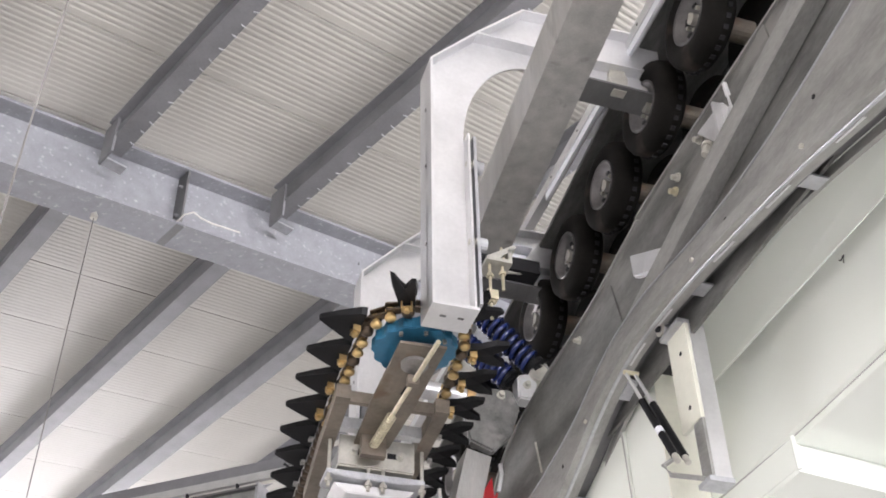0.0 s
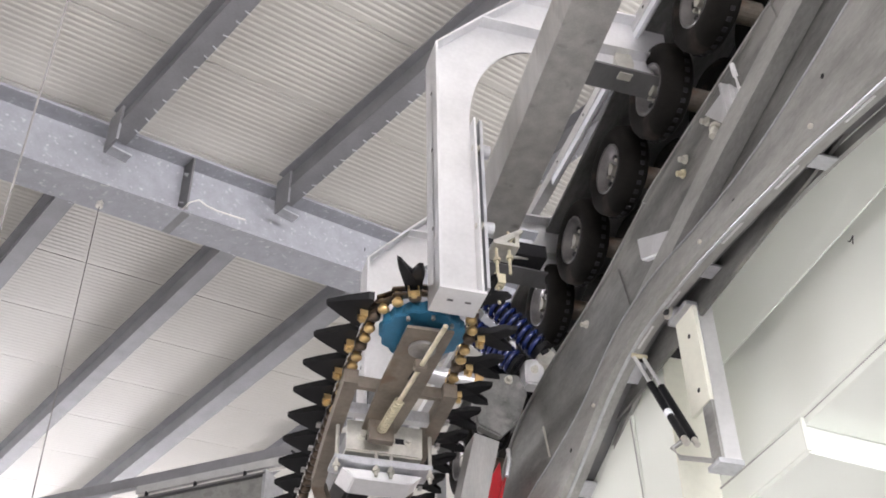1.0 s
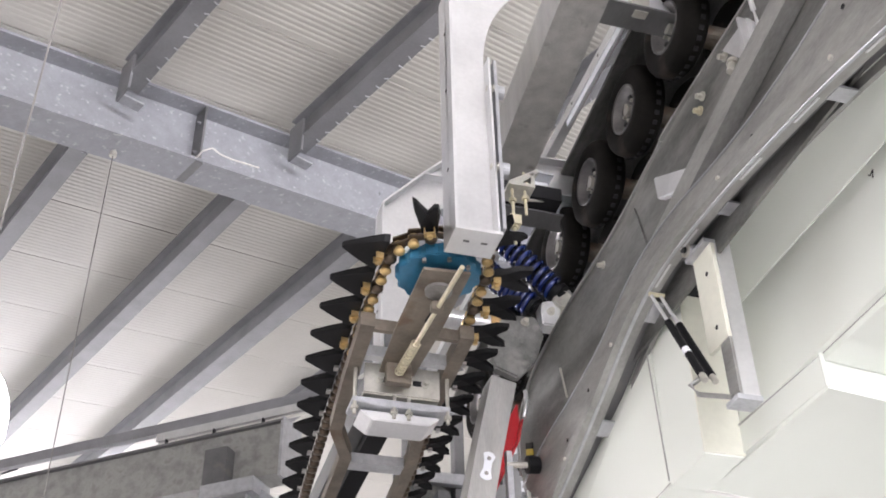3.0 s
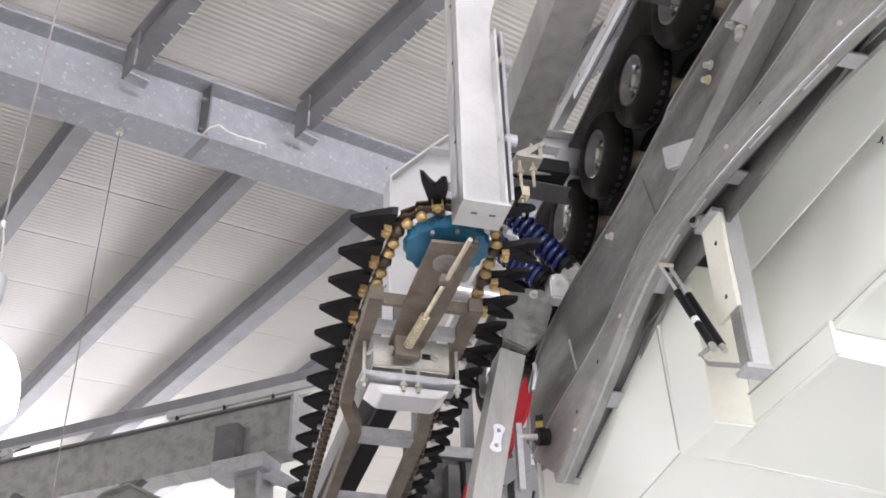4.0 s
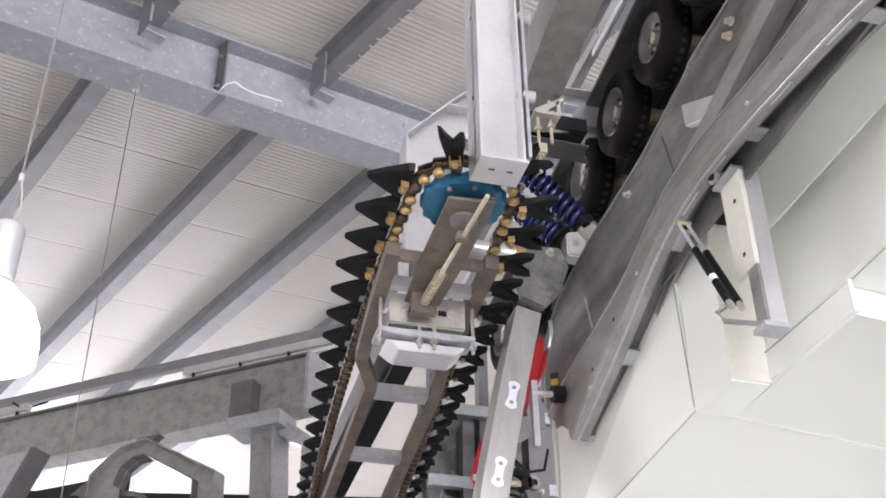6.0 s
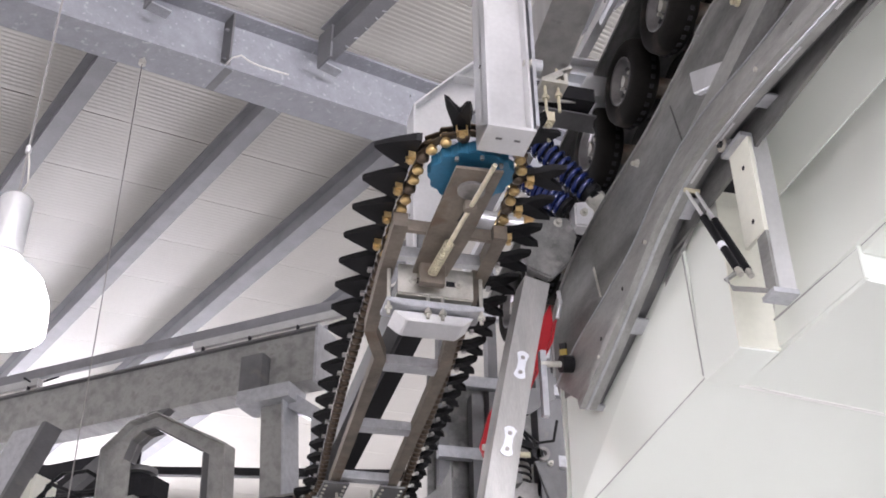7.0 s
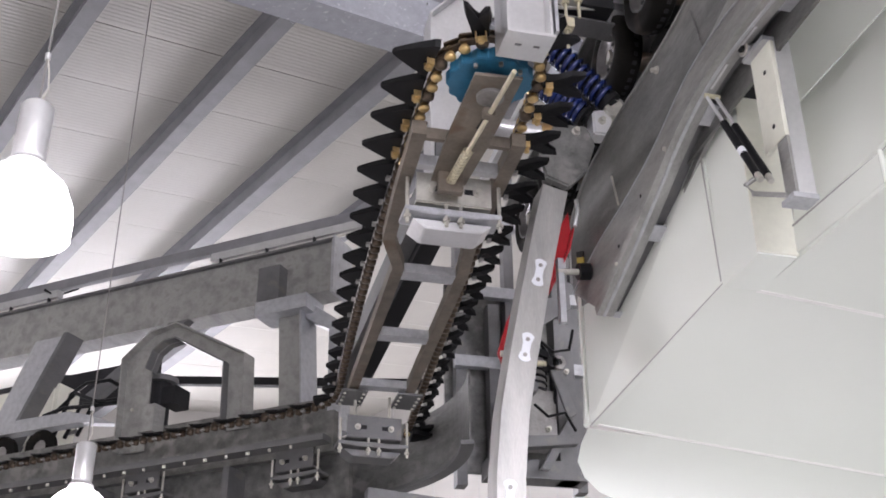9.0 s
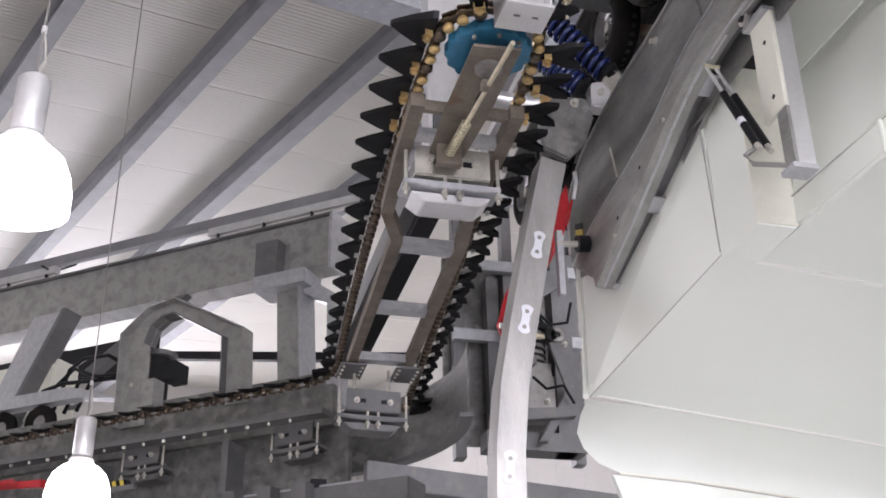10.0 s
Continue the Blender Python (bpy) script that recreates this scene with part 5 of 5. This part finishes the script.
part("beam", box(-0.55, 6.0, -0.30, -0.05, 3.18, 3.40), GALV_DARK, out, bevel=0.006)
for a in (0.1, 0.35, 0.62):
    part("bracket", box(a, a + 0.10, -0.05, 0.06, 3.12, 3.42), GALV_DARK, out, bevel=0.004)

# ---- parked gear along the side track ----
guard = thing("wheel_guard", "light grey wheel guard with two dark tyres showing", "guard", SIDE @ Matrix.Translation((0, -0.36, 0)))
part("cover", prism([(1.95, 4.34), (2.2, 4.44), (2.4, 4.50), (4.6, 4.52), (4.6, 4.42), (2.3, 4.40)], 0.10), GALV, guard, bevel=0.004)
for a in (2.66, 3.04, 3.5):
    t = part("tyre", lathe([(0.06, 0.0), (0.125, 0.0), (0.14, 0.02), (0.14, 0.06), (0.06, 0.06)], 28, caps=False), RUBBER, guard)
    t.matrix_local = pose(a, 0.02, 4.26, -90, 0, 0)
    h = part("hub_cap", cyl((0, 0, 0.02), (0, 0, 0.05), 0.062, n=20), CAST, guard)
    h.matrix_local = pose(a, 0.02, 4.26, -90, 0, 0)
crate = thing("switch_box", "cream steel switch cabinet beside the truss", "cabinet", SIDE @ Matrix.Translation((3.0, -0.75, 4.45)))
part("body", box(0.0, 0.7, -0.25, 0.0, 0.0, 0.55), HOOD_CREAM, crate, bevel=0.01)
part("door", box(0.04, 0.66, 0.002, 0.016, 0.04, 0.51), HOOD_CREAM, crate, bevel=0.004)
mot = thing("track_motor", "small grey motor with black cables behind the arches", "motor", SIDE @ Matrix.Translation((1.72, -0.45, 4.45)))
part("body", cyl((0, 0, -0.12), (0, 0, 0.22), 0.08, n=22), NEAR_BLACK, mot)
part("flange", cyl((0, 0, 0.22), (0, 0, 0.26), 0.13, n=22), GALV_DARK, mot)
part("box", box(-0.20, -0.08, -0.1, 0.08, 0.02, 0.16), NEAR_BLACK, mot, bevel=0.01)
rnd = random.Random(4)
for k in range(5):
    x = 0.55 + 0.12 * k
    part("cable", sweep([(0.1, 0.05, 0.1), (x * 0.5, 0.12, 0.05 + rnd.uniform(0, 0.25)), (x * 0.8, 0.1, rnd.uniform(0.1, 0.35)), (x, 0.08, rnd.uniform(0.05, 0.3)), (x + 0.15, 0.05, -0.1)], 0.016, 7), BLACK, mot)
bar = thing("safety_bar", "red painted bar with a yellow and black marked end", "bar", SIDE @ Matrix.Translation((0, 0.40, 0)))
part("bar", prism([(1.86, 3.50), (2.05, 3.52), (2.10, 3.58), (2.2, 3.58), (2.3, 3.52), (3.4, 3.52), (3.4, 3.57), (1.86, 3.55)], 0.05), RED, bar)
for i in range(8):
    part("hazard_stripe", prism([(1.16 + 0.03 * i, 3.43), (1.19 + 0.03 * i, 3.43), (1.205 + 0.03 * i, 3.47), (1.175 + 0.03 * i, 3.47)], 0.03), YELLOW if i % 2 else BLACK, bar)
part("marked_carrier", box(1.1, 1.9, 0.01, 0.05, 3.40, 3.428), GALV_DARK, bar)
rail2 = thing("hand_rail", "thin grey rail tube behind the arches", "rail", TRUSS @ Matrix.Translation((0, 0.2, 0)))
part("tube", cyl((2.3, 0, 4.72), (4.6, 0, 4.72), 0.025), GALV, rail2)
part("tube", cyl((2.3, 0, 4.62), (4.6, 0, 4.62), 0.02), GALV_DARK, rail2)
